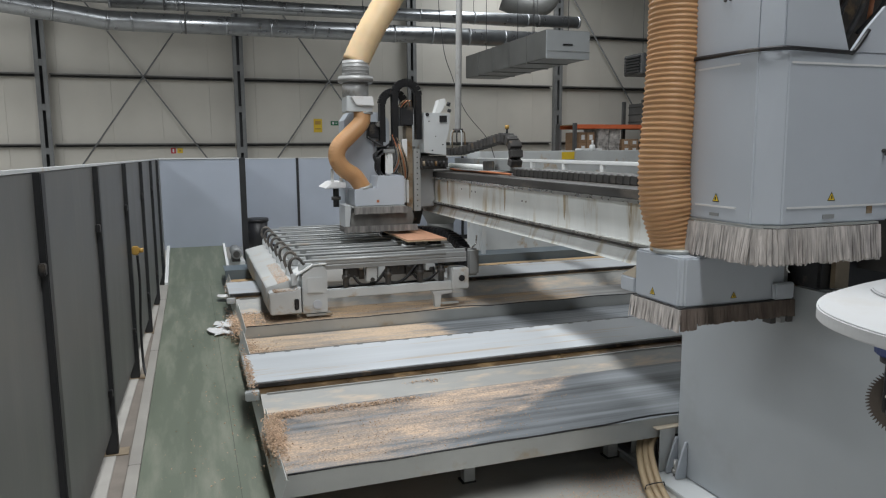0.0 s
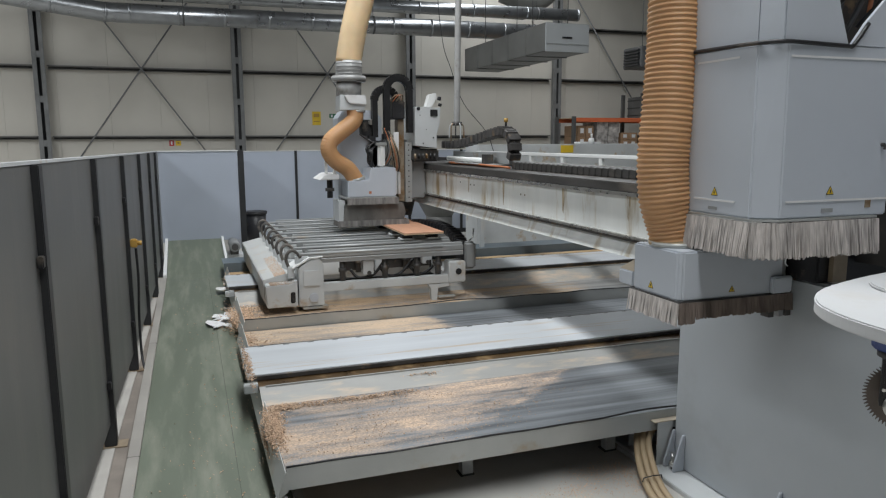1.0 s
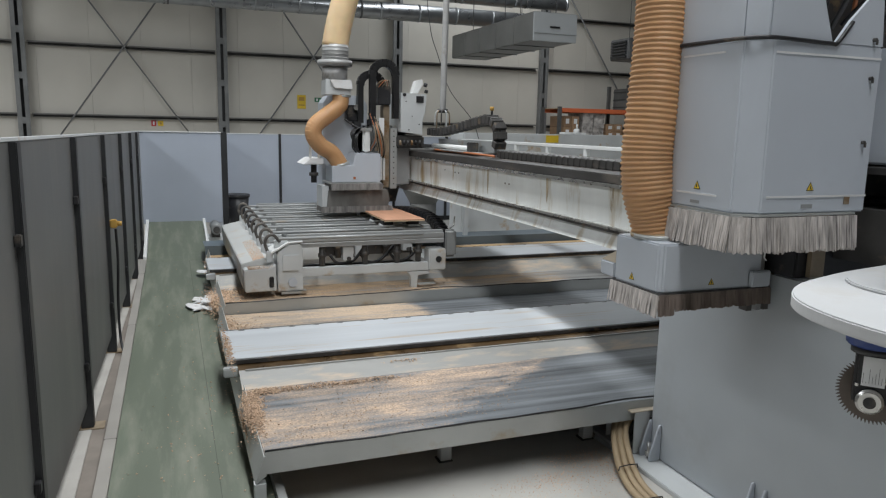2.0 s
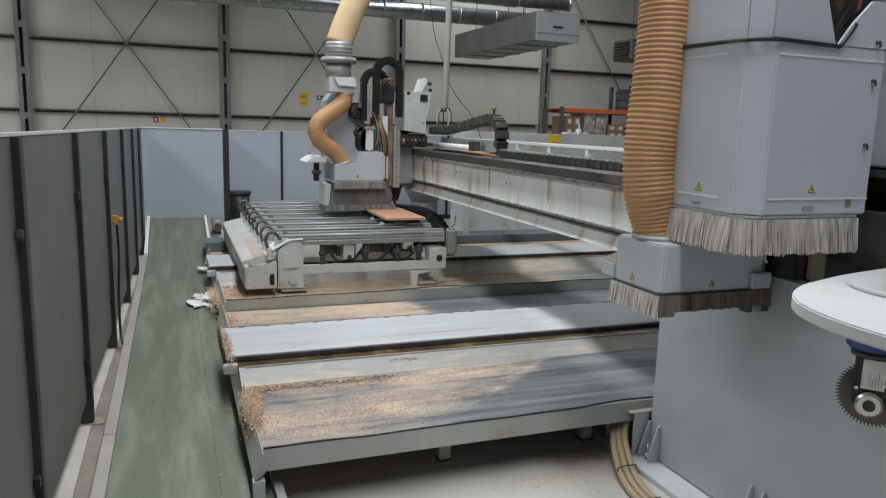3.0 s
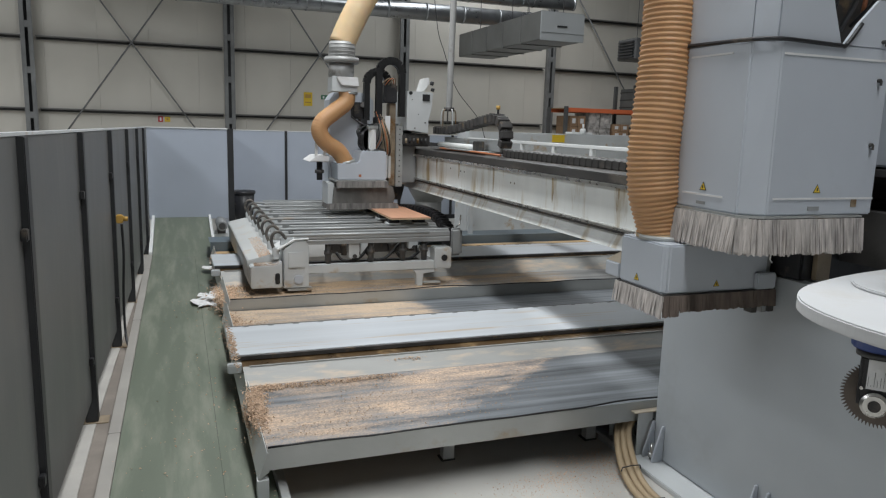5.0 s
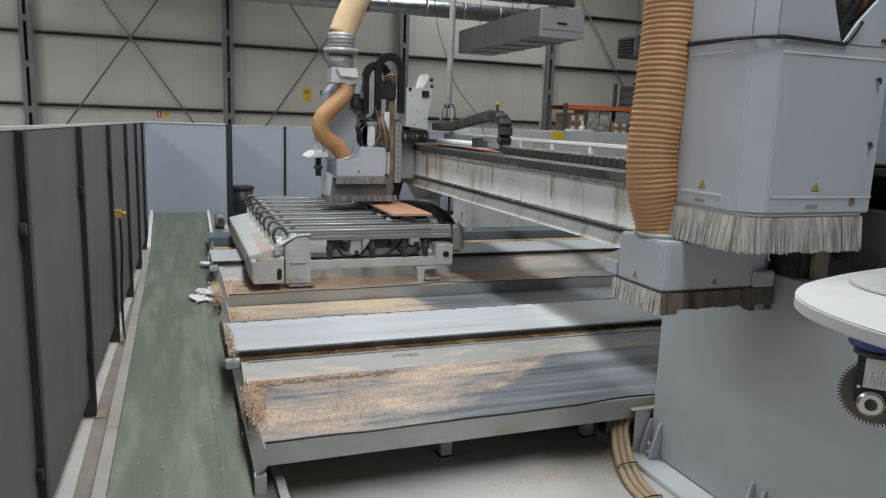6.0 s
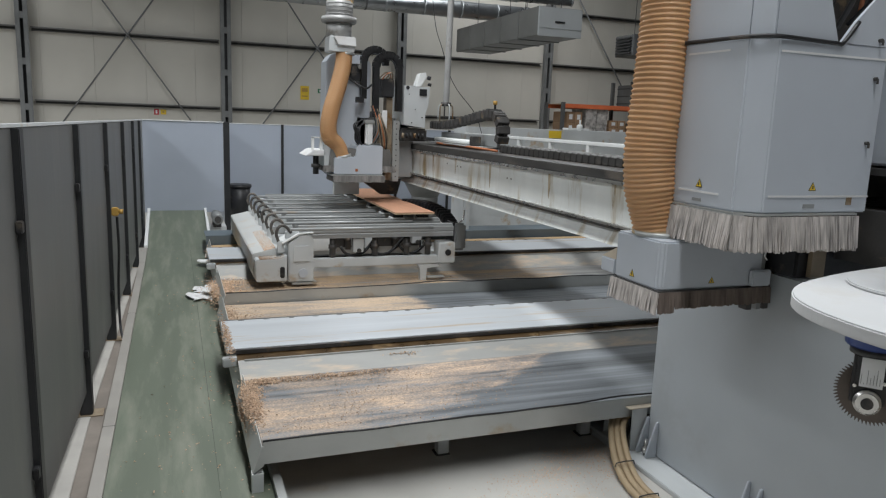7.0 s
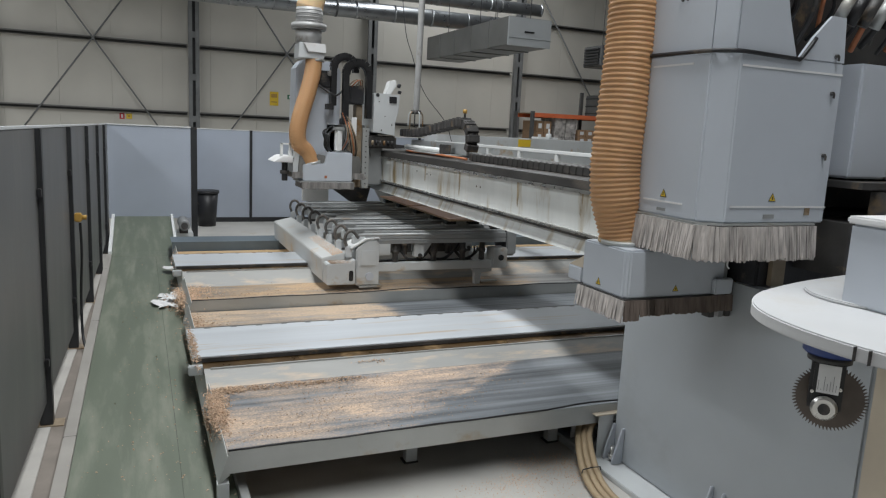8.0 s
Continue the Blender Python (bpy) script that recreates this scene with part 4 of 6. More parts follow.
gw = part("glass_bowl_filter", box(nb(), 1.66, 1.78, 7.11, 7.19, 0.63, 0.725), M_GREY_W, table, "pale air filter block", bevel=0.006)
part("bowl", cyl(nb(), (1.72, 7.15, 0.575), (1.72, 7.15, 0.63), 0.03, seg=16), M_SHEET, gw)
part("drain", cyl(nb(), (1.72, 7.15, 0.555), (1.72, 7.15, 0.575), 0.011, seg=10), M_DARK, gw)
bl = smooth_path([(2.70, 8.5, 0.93), (2.80, 8.1, 0.95), (2.88, 7.8, 0.90), (2.92, 7.55, 0.78), (2.92, 7.4, 0.60)], 5)
for k, p in enumerate(bl[::1]):
    part("chain_link", box(nb(), p.x - 0.07, p.x + 0.07, p.y - 0.07, p.y + 0.07, p.z - 0.04, p.z + 0.04), M_BLACK, table, bevel=0.012)
part("end_shield", box(nb(), 2.79, 2.93, 7.10, 7.19, 0.56, 0.86), M_VENT, table, "rounded grey end shield", bevel=0.025, segs=3)
part("shield_gap", box(nb(), 2.765, 2.788, 7.1, 7.3, 0.60, 0.87), M_BLACK, table)
part("lever", tube(nb(), [(2.86, 7.16, 0.86), (2.91, 7.16, 0.90), (2.92, 7.16, 1.0)], 0.008, 6), M_CHROME, table)
for y in (7.54, 7.96, 8.55, 9.22, 9.8):
    for x in (2.26, 2.56):
        pd = part("suction_pod", box(nb(), x - 0.06, x + 0.06, y - 0.06, y + 0.06, 0.866, 0.925), M_BLACK, table, "black suction pod under the board", bevel=0.008)
        part("pod_base", box(nb(), x - 0.075, x + 0.075, y - 0.075, y + 0.075, 0.8655, 0.88), M_GREY_W, pd)
def dust_heap(parent, x0, x1, y0, y1, z_at, n, size, seed):
    """Sawdust lying on a moving part."""
    r, bm = random.Random(seed), nb()
    for _ in range(n):
        x, y = r.uniform(x0, x1), y0 + (y1 - y0) * r.random() ** 1.6
        d = size * r.uniform(0.5, 1.4)
        z = z_at(x, y) + 0.012 * r.random() ** 3
        v = [bm.verts.new((x + d * r.uniform(-1, 1), y + d * r.uniform(-1, 1), z + d * q)) for q in (0.0, 0.1, 0.2, 0.9)]
        for f in ((0, 1, 2), (0, 3, 1), (1, 3, 2), (2, 3, 0)):
            bm.faces.new([v[q] for q in f])
    return part("sawdust", bm, M_CHIP, parent, "loose sawdust lying on the trunk")
dust_heap(table, 0.70, 0.94, 6.96, 7.11, lambda x, y: 0.556 + max(0, x - 0.9) * 0.5, 3000, 0.0042, 41)
dust_heap(table, 0.76, 0.875, 7.13, 8.3, lambda x, y: 0.585 + (x - 0.645) * 0.234, 2800, 0.0038, 42)
board = thing("panel_board", (2.42, 7.42, 0.926), "red-brown laminated board held on suction pods", "board")
part("face_sheet", box(nb(), 2.20, 2.66, 7.4, 8.76, 0.94, 0.948), M_BOARD, board)
part("core", box(nb(), 2.202, 2.658, 7.402, 8.758, 0.926, 0.9398), M_BOARD_E, board, "pale chipboard edge")
board_b = thing("panel_board", (2.42, 8.84, 0.926), "second red-brown board behind the first one", "board")
part("face_sheet", box(nb(), 2.21, 2.67, 8.84, 10.05, 0.94, 0.948), M_BOARD, board_b)
part("core", box(nb(), 2.212, 2.668, 8.842, 10.048, 0.926, 0.9398), M_BOARD_E, board_b, "pale chipboard edge")


# ---- the gantry beam ----
beam = thing("gantry_beam", (3.05, 3, 1.15), "cream steel gantry beam with oily brown streaks", "machine beam")
BYA, BYB = 2.72, 11.2
part("web", box(nb(), 2.80, 3.4, BYA, BYB, 1.31, 1.575), M_BEAM, beam)
part("lower_flange", prism(nb(), [(2.785, 1.16), (3.4, 1.16), (3.4, 1.267), (2.83, 1.267)], "y", BYA, BYB), M_BEAM, beam)
part("guide_rail", box(nb(), 2.765, 3.42, BYA, BYB, 1.29, 1.31), M_CHROME, beam, "bright linear guide rail", bevel=0.004)
part("rail_shadow_strip", box(nb(), 2.79, 2.83, BYA, BYB, 1.268, 1.289), M_DARK, beam)
part("top_cover", box(nb(), 2.77, 3.45, BYA, BYB, 1.60, 1.665), M_COVER, beam, "black ribbed top cover", bevel=0.006)
part("guide_rail", box(nb(), 2.755, 3.3, BYA, BYB, 1.576, 1.599), M_CHROME, beam, "bright linear guide rail", bevel=0.004)
for k, y in enumerate((4.1, 5.0, 6.15, 7.05, 7.75)):
    part("oil_streak", prism(nb(), [(y - 0.02, 1.575), (y + 0.03, 1.575), (y + 0.018, 1.43 - 0.03 * (k % 3)), (y + 0.004, 1.40 - 0.03 * (k % 3)), (y - 0.008, 1.45)], "x", 2.7985, 2.7998), M_STREAK, beam, "brown oil streak")
part("tray_wall", box(nb(), 3.40, 3.43, BYA, BYB, 1.666, 1.72), M_BLACK, beam)
for y, z in ((5.7, 1.47), (5.78, 1.47), (6.9, 1.49), (7.0, 1.49), (7.3, 1.5)):
    part("bolt_hole", cyl(nb(), (2.797, y, z), (2.80, y, z), 0.009, seg=10), M_DARK, beam)
# energy chain lying on the beam, its free end riding the head carriage
chain = thing("energy_chain", (3.15, 6.5, 1.67), "black ribbed cable chain on the gantry beam", "cable chain")
def link(bm, p, d, w, h, l):
    m = Matrix.Translation(p) @ Vector(d).to_track_quat("Y", "Z").to_matrix().to_4x4()
    i = len(bm.verts)
    box(bm, -w / 2, w / 2, -l / 2, l / 2, -h / 2, h / 2)
    bm.verts.ensure_lookup_table()
    for v in bm.verts[i:]:
        v.co = m @ v.co
    return bm
y = 6.45
while y > 2.9:
    part("chain_link", link(nb(), Vector((3.14, y, 1.703)), (0, 1, 0.12), 0.20, 0.072, 0.085), M_COVER, chain, bevel=0.006, segs=1)
    y -= 0.092
curve = smooth_path([(3.14, 8.75, 1.90), (3.14, 8.3, 1.90), (3.14, 7.6, 1.97), (3.14, 7.1, 2.03), (3.14, 6.86, 2.045), (3.14, 6.69, 1.98), (3.14, 6.64, 1.87), (3.14, 6.67, 1.76)], 10)
acc, prev = 0.0, curve[0]
for p, q in zip(curve, curve[1:]):
    acc += (q - p).length
    if acc > 0.085:
        part("chain_link", link(nb(), q, q - p, 0.13, 0.085, 0.076), M_DARK, chain, "dusty chain link", bevel=0.006, segs=1)
        part("link_cap", link(nb(), q + Vector((0, 0, 0.046)), q - p, 0.12, 0.012, 0.03), M_COVER, chain)
        acc = 0.0
part("cable_core", tube(nb(), curve, 0.024, 8), M_BLACK, chain)
part("beacon_stem", cyl(nb(), (3.14, 6.86, 2.08), (3.14, 6.86, 2.14), 0.012, seg=10), M_BLACK, chain)
part("beacon", cyl(nb(), (3.14, 6.86, 2.14), (3.14, 6.86, 2.18), 0.022, seg=12), M_YELLOW_D, chain)
solid("loose_cable", tube(nb(), smooth_path([(3.30, 9.6, ROOF_Z), (3.33, 9.6, 4.4), (3.41, 9.6, 3.37), (3.54, 9.6, 2.95), (3.73, 9.6, 2.48), (4.08, 9.6, 2.08), (4.2, 9.6, 1.80)], 6), 0.005, 6), M_POST, "thin dark cable hanging beside the conduit", "cable")
t = thing("carriage_tray", (3.1, 7.6, 1.67), "pale cable tray and conduit on the gantry beam", "cable tray")
part("tray", box(nb(), 3.2, 3.24, 6.9, 8.6, 1.70, 1.82), M_GREY_W, t, bevel=0.004)
part("tray_floor", box(nb(), 3.0, 3.24, 6.9, 8.6, 1.69, 1.699), M_SHEET, t)
part("conduit", cyl(nb(), (3.1, 7.25, 1.73), (3.1, 8.5, 1.73), 0.03, seg=12), M_WHITE, t)
part("orange_cable", tube(nb(), smooth_path([(3.02, 6.5, 1.68), (2.98, 7.0, 1.69), (3.03, 7.5, 1.685), (3.0, 8.2, 1.69)]), 0.012, 8), M_COPPER, t)
part("clamp", box(nb(), 3.05, 3.15, 7.2, 7.3, 1.70, 1.80), M_DARK, t, bevel=0.006)

# white frame of the second portal running beside the beam
t = thing("rail_frame", (4.2, 7, 1.6), "white steel rail frame behind the gantry beam", "rail frame")
part("top_rail", box(nb(), 4.17, 4.23, 3.2, 10.2, 1.755, 1.795), M_WHITE, t, bevel=0.006)
part("bottom_rail", box(nb(), 4.17, 4.23, 3.2, 10.2, 1.60, 1.63), M_WHITE, t)
for k in range(9):
    part("post", box(nb(), 4.175, 4.225, 3.3 + k * 0.84, 3.35 + k * 0.84, 1.63, 1.755), M_WHITE, t)
for y in (3.4, 10.0):
    part("leg", box(nb(), 4.17, 4.23, y, y + 0.06, 0.0, 1.6), M_GREY_W, t)
t = thing("control_housing", (5.6, 11, 0), "long grey machine housing with a yellow plate", "machine housing")
part("housing", box(nb(), 4.7, 9.2, 11.4, 12.0, 0.0, 1.88), M_GREY_W, t, bevel=0.02)
part("warning_plate", box(nb(), 6.3, 6.55, 11.385, 11.398, 1.73, 1.86), M_YELLOW, t, "yellow warning plate")
t = thing("spray_bottle", (6.75, 11.6, 1.84), "small white bottle standing on the machine housing", "bottle")
part("body", cyl(nb(), (7.05, 11.6, 1.88), (7.05, 11.6, 1.99), 0.05, seg=14), M_WHITE, t, bevel=0.01)
part("neck", cyl(nb(), (7.05, 11.6, 1.99), (7.05, 11.6, 2.07), 0.018, seg=10), M_WHITE, t)
t = thing("paper_tray", (6.9, 11.6, 1.84), "white tray on the machine housing", "tray")
part("tray", box(nb(), 6.85, 7.3, 11.66, 11.9, 1.881, 1.92), M_WHITE, t, bevel=0.01)
# hopper and grey columns seen under the beam
t = thing("chip_hopper", (4.6, 12.6, 0), "dark grey sheet metal chip hopper beyond the table", "hopper")
part("funnel", cyl(nb(), (4.4, 12.6, 0.55), (4.4, 12.6, 1.35), 0.25, 0.7, 20), M_DUCTBOX, t)
part("outlet", cyl(nb(), (4.4, 12.6, 0.0), (4.4, 12.6, 0.55), 0.25, seg=20), M_DUCTBOX, t)

# cable drop from the roof
t = thing("cable_drop", (3.44, 9, 2.0), "grey conduit drop with fanned cables at its end", "cable drop")
part("conduit", tube(nb(), [(3.40 + 0.08 * k / 280, 9, 2.19 + (ROOF_Z - 2.19) * k / 280) for k in range(281)], 0.042, 14, [0.0405 + 0.002 * (k % 2) for k in range(281)]), M_CONDUIT, t)
part("end_ring", cyl(nb(), (3.40, 9, 2.15), (3.40, 9, 2.2), 0.07, seg=16), M_DARK, t)
for k in range(9):
    a = k * 0.7
    pts = smooth_path([(3.40, 9, 2.2), (3.40 + 0.09 * math.cos(a), 9 + 0.09 * math.sin(a), 2.15), (3.40 + 0.10 * math.cos(a), 9 + 0.10 * math.sin(a), 1.98 - 0.04 * (k % 2))], 5)
    part("cable", tube(nb(), pts, 0.009, 6), (M_DARK, M_GREY_W, M_RUST)[k % 3], t)


# ---- the far machining head ----
def hpart(name, bm, material, parent, label="", bevel=0.0, segs=2, raw=False):
    """A part of the head; its upper works lean and step a little off the beam."""
    for v in bm.verts if not raw else ():
        up = max(0.0, v.co.z - 1.68)
        v.co.x += 0.03 * up * min(1, max(0, (2.6 - v.co.x) / 0.8))
        v.co.z -= 0.038 * up
    return part(name, bm, material, parent, label, bevel, segs, raw)


M_HOODG = mat("dusty_hood_grey", (0.17, 0.165, 0.155), 0.6, 0.1, 0.3, 6, 0.05, 60, dirt=(0.09, 0.075, 0.06), dirt_at=0.52, dscale=5, stretch=(1, 1, 0.4), soft=0.2)
head = thing("machining_head", (2.3, 8.2, 1.3), "grey machining head with suction hose on the beam", "machining head")
hb = hpart("hood_box", prism(nb(), [(1.75, 1.29), (2.335, 1.29), (2.335, 1.635), (2.03, 1.635), (2.005, 1.50), (1.75, 1.485)], "y", 7.95, 8.35), M_GREY, head, bevel=0.01)
hpart("hose_socket", cyl(nb(), (1.88, 8.06, 1.48), (1.87, 8.055, 1.525), 0.104, seg=24), M_SHEET, hb)
hpart("warning_label", box(nb(), 2.0, 2.03, 7.945, 7.951, 1.33, 1.36), M_COPPER, hb)
hpart("skirt_rail", box(nb(), 1.71, 2.345, 7.94, 8.36, 1.275, 1.291), M_SHEET, head)
hpart("bristle_skirt", skirt(nb(), [(1.755, 8.35), (1.755, 7.945), (2.34, 7.945)], 1.28, 1.20, 0.013, seed=3), M_BRISTLE_G, head)
cm = hpart("column_rail", box(nb(), 2.42, 2.50, 8.15, 8.3, 1.21, 2.23), M_RUST, head, "stained vertical guide rail", bevel=0.006)
hpart("column_cover", box(nb(), 2.505, 2.59, 8.12, 8.5, 1.20, 1.95), M_SHEET, head, "dusty steel column cover", bevel=0.006)
for k in range(11):
    hpart("bolt", cyl(nb(), (2.547, 8.112, 1.26 + k * 0.065), (2.547, 8.12, 1.26 + k * 0.065), 0.008, seg=8), M_DARK, cm)
hpart("motor", box(nb(), 2.335, 2.50, 8.1, 8.28, 2.23, 2.46), M_BLACK, head, bevel=0.012)
hpart("back_plate", box(nb(), 2.1, 2.78, 8.36, 8.6, 1.25, 1.98), M_VENT, head, bevel=0.01)
hpart("saddle", box(nb(), 2.6, 2.795, 8.2, 9.0, 1.24, 1.7), M_VENT, head, bevel=0.012)
sb = hpart("side_box", prism(nb(), [(2.60, 1.90), (2.875, 1.865), (2.875, 2.03), (2.91, 2.16), (2.925, 2.375), (2.60, 2.385)], "y", 8.0, 8.5), M_GREY_W, head, bevel=0.006)
for x, z, w in ((2.64, 2.36, 0.022), (2.83, 2.0, 0.008), (2.70, 1.93, 0.008), (2.74, 2.1, 0.006), (2.66, 2.28, 0.006)):
    hpart("hole", cyl(nb(), (x, 7.992, z), (x, 8.0, z), w, seg=12), M_BLACK, sb)
hpart("socket", box(nb(), 2.79, 2.88, 7.985, 8.0, 2.27, 2.35), M_BLACK, sb)
hpart("box_base", box(nb(), 2.58, 2.92, 8.05, 8.55, 1.70, 1.86), M_DARK, head, bevel=0.02)
for k in range(6):
    hpart("connector", cyl(nb(), (2.60 + k * 0.05, 8.02, 1.74), (2.60 + k * 0.05, 8.02, 1.80), 0.016, seg=8), (M_RUST, M_BLACK, M_DARK)[k % 3], head)
sn = hpart("sensor_unit", prism(nb(), [(2.79, 2.385), (2.86, 2.385), (2.93, 2.5), (2.92, 2.57), (2.84, 2.55)], "y", 8.15, 8.28), M_WHITE, head, "white sensor unit", bevel=0.008)
hpart("knob", cyl(nb(), (2.93, 8.12, 2.5), (2.96, 8.1, 2.49), 0.025, seg=12), M_BLACK, sn)
hpart("knob", cyl(nb(), (2.94, 8.12, 2.42), (2.97, 8.1, 2.41), 0.02, seg=12), M_BLACK, sn)
hpart("white_tube", box(nb(), 2.13, 2.215, 7.98, 8.06, 1.64, 1.93), M_WHITE, head, bevel=0.02)
for k in range(4):
    pts = smooth_path([(2.20 + 0.02 * k, 8.05, 2.12), (2.24 + 0.025 * k, 8.0, 1.95), (2.25 + 0.03 * k, 8.0, 1.80), (2.20 + 0.03 * k, 8.05, 1.66)], 6)
    hpart("cable", tube(nb(), pts, 0.0055, 8), M_COPPER if k == 1 else (M_LOOP, M_RUST)[k % 2], head)
for k in range(3):
    pts = smooth_path([(2.10 + 0.02 * k, 8.1, 1.95), (2.02 - 0.02 * k, 8.0, 1.88), (2.0 + 0.02 * k, 8.0, 1.72), (2.06, 8.05, 1.64)], 6)
    hpart("cable", tube(nb(), pts, 0.008, 8), M_LOOP, head)
hpart("white_plate", box(nb(), 2.33, 2.395, 8.02, 8.04, 1.84, 2.07), M_PLASTIC_W, head, "white upright plate", bevel=0.004)
for x, z0, z1, m_ in ((2.345, 1.31, 1.62, M_GREY_W), (2.385, 1.31, 1.58, M_TRUNK)):
    hpart("guide_bar", box(nb(), x, x + 0.03, 8.03, 8.07, z0, z1), m_, head, bevel=0.004)
hpart("tube_collar", box(nb(), 2.11, 2.235, 7.97, 8.07, 1.90, 1.945), M_SHEET, head, bevel=0.008)
hpart("drag_block", box(nb(), 2.30, 2.40, 8.0, 8.1, 1.66, 1.74), M_RUST, head, bevel=0.015)
for k in range(7):
    dx = 0.016 * k
    pts = smooth_path([(2.24 + dx * 0.6, 8.05, 2.06), (2.27 + dx * 0.7, 7.99, 1.93), (2.29 + dx, 7.98 + 0.01 * (k % 2), 1.80), (2.32 + dx * 0.9, 8.0, 1.68 - 0.02 * (k % 3)), (2.35 + dx * 0.5, 8.05, 1.58)], 6)
    hpart("cable", tube(nb(), pts, 0.0075, 8), (M_RUST, M_LOOP, M_RUST, M_COPPER)[k % 4], head)
for k in range(4):
    pts = smooth_path([(2.10 + 0.015 * k, 8.08, 1.90), (2.065 - 0.012 * k, 8.02, 1.84), (2.06 - 0.014 * k, 8.01, 1.72), (2.10, 8.05, 1.64)], 6)
    hpart("cable", tube(nb(), pts, 0.0095, 8), M_LOOP, head)
for k in range(3):
    pts = smooth_path([(2.44 + 0.02 * k, 8.12, 2.46), (2.40 + 0.03 * k, 8.08, 2.53), (2.34 + 0.04 * k, 8.08, 2.50), (2.30 + 0.04 * k, 8.12, 2.44)], 5)
    hpart("cable", tube(nb(), pts, 0.007, 8), M_COPPER if k == 1 else M_RUST, head)
def chain_loop(parent, xa, xb, y, z_bot_a, z_bot_b, z_top, w, mat_):
    """An arch of chain links."""
    r = (xb - xa) / 2
    pts = [Vector((xa, y, z_bot_a + (z_top - r - z_bot_a) * i / 8)) for i in range(9)]
    pts += [Vector((xa + r - r * math.cos(a), y, z_top - r + r * math.sin(a))) for a in [math.pi * i / 9 for i in range(1, 9)]]
    pts += [Vector((xb, y, z_top - r + (z_bot_b - z_top + r) * i / 7)) for i in range(8)]
    for p, q in zip(pts, pts[1:]):
        d = q - p
        m = Matrix.Translation((p + q) / 2 - root_of(parent).location) @ d.to_track_quat("Z", "Y").to_matrix().to_4x4()
        bm = box(nb(), -w / 2, w / 2, -0.045, 0.045, -d.length * 0.52, d.length * 0.52)
        for v in bm.verts:
            v.co = m @ v.co
        hpart("chain_link", bm, mat_, parent, bevel=0.008, segs=1, raw=True)
loop_a = hpart("chain_loop", box(nb(), 2.21, 2.30, 8.02, 8.14, 1.98, 2.05), M_BLACK, head, "tall black cable chain arch")
chain_loop(loop_a, 2.265, 2.55, 8.08, 2.02, 2.05, 2.70, 0.068, M_LOOP)
tr = hpart("tool_tray", prism(nb(), [(1.42, 1.50), (1.66, 1.50), (1.66, 1.57), (1.52, 1.57)], "y", 8.0, 8.5), M_PLASTIC_W, head, "white tool tray", bevel=0.01)
hpart("tray_post", box(nb(), 1.50, 1.53, 8.05, 8.08, 1.571, 1.72), M_WHITE, tr)
hpart("tray_post", box(nb(), 1.60, 1.63, 8.05, 8.08, 1.571, 1.72), M_WHITE, tr)
hpart("tray_rail", box(nb(), 1.50, 1.63, 8.05, 8.08, 1.705, 1.722), M_WHITE, tr)
hpart("tool_holder", cyl(nb(), (1.57, 8.15, 1.28), (1.57, 8.15, 1.50), 0.035, seg=14), M_BLACK, tr)
hpart("tool_collar", cyl(nb(), (1.57, 8.15, 1.36), (1.57, 8.15, 1.40), 0.055, seg=14), M_DARK, tr)

hpart("rear_guard", prism(nb(), [(2.20, 1.19), (2.75, 1.19), (2.70, 0.995), (2.48, 0.995)], "y", 8.52, 8.6), M_DARK, head, "dark sheet guard", bevel=0.004)
hpart("white_guard", box(nb(), 1.865, 2.19, 8.5, 8.58, 0.998, 1.19), M_WHITE, head, "white sheet guard", bevel=0.006)
# parts that ride up and down on the head
slide = hpart("spindle_slide", prism(nb(), [(1.715, 1.20), (2.27, 1.20), (2.27, 2.30), (2.19, 2.40), (1.78, 2.40), (1.715, 2.30)], "y", 8.36, 8.72), M_GREY, head, "tall grey spindle casing", bevel=0.015)
hpart("lower_hood", prism(nb(), [(1.70, 1.26), (2.44, 1.26), (2.47, 1.14), (2.44, 1.03), (1.68, 1.03)], "y", 8.0, 8.34), M_HOODG, slide, "dirty grey lower hood", bevel=0.01)
hpart("hood_cheek", prism(nb(), [(1.64, 1.30), (1.72, 1.30), (1.70, 1.05), (1.64, 1.05)], "y", 8.0, 8.34), M_GREY_W, slide)
hpart("hood_bristles", skirt(nb(), [(1.66, 8.36), (1.66, 7.99), (2.46, 7.99)], 1.06, 0.985, 0.014, seed=5), M_BRISTLE_G, slide)
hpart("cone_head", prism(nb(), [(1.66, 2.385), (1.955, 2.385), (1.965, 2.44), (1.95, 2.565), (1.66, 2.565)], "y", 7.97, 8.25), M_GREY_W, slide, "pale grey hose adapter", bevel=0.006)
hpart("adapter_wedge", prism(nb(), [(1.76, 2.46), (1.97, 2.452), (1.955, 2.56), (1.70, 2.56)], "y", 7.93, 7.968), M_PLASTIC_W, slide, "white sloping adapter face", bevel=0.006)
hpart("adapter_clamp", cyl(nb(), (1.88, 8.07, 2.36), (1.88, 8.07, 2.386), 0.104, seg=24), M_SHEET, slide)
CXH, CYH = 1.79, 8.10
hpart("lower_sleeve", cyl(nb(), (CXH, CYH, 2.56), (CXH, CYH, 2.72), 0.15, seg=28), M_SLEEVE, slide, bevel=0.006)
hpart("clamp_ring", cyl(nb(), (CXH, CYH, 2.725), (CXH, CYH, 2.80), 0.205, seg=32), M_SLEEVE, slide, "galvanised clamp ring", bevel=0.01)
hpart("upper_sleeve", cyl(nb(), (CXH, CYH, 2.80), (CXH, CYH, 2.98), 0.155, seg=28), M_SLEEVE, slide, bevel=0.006)
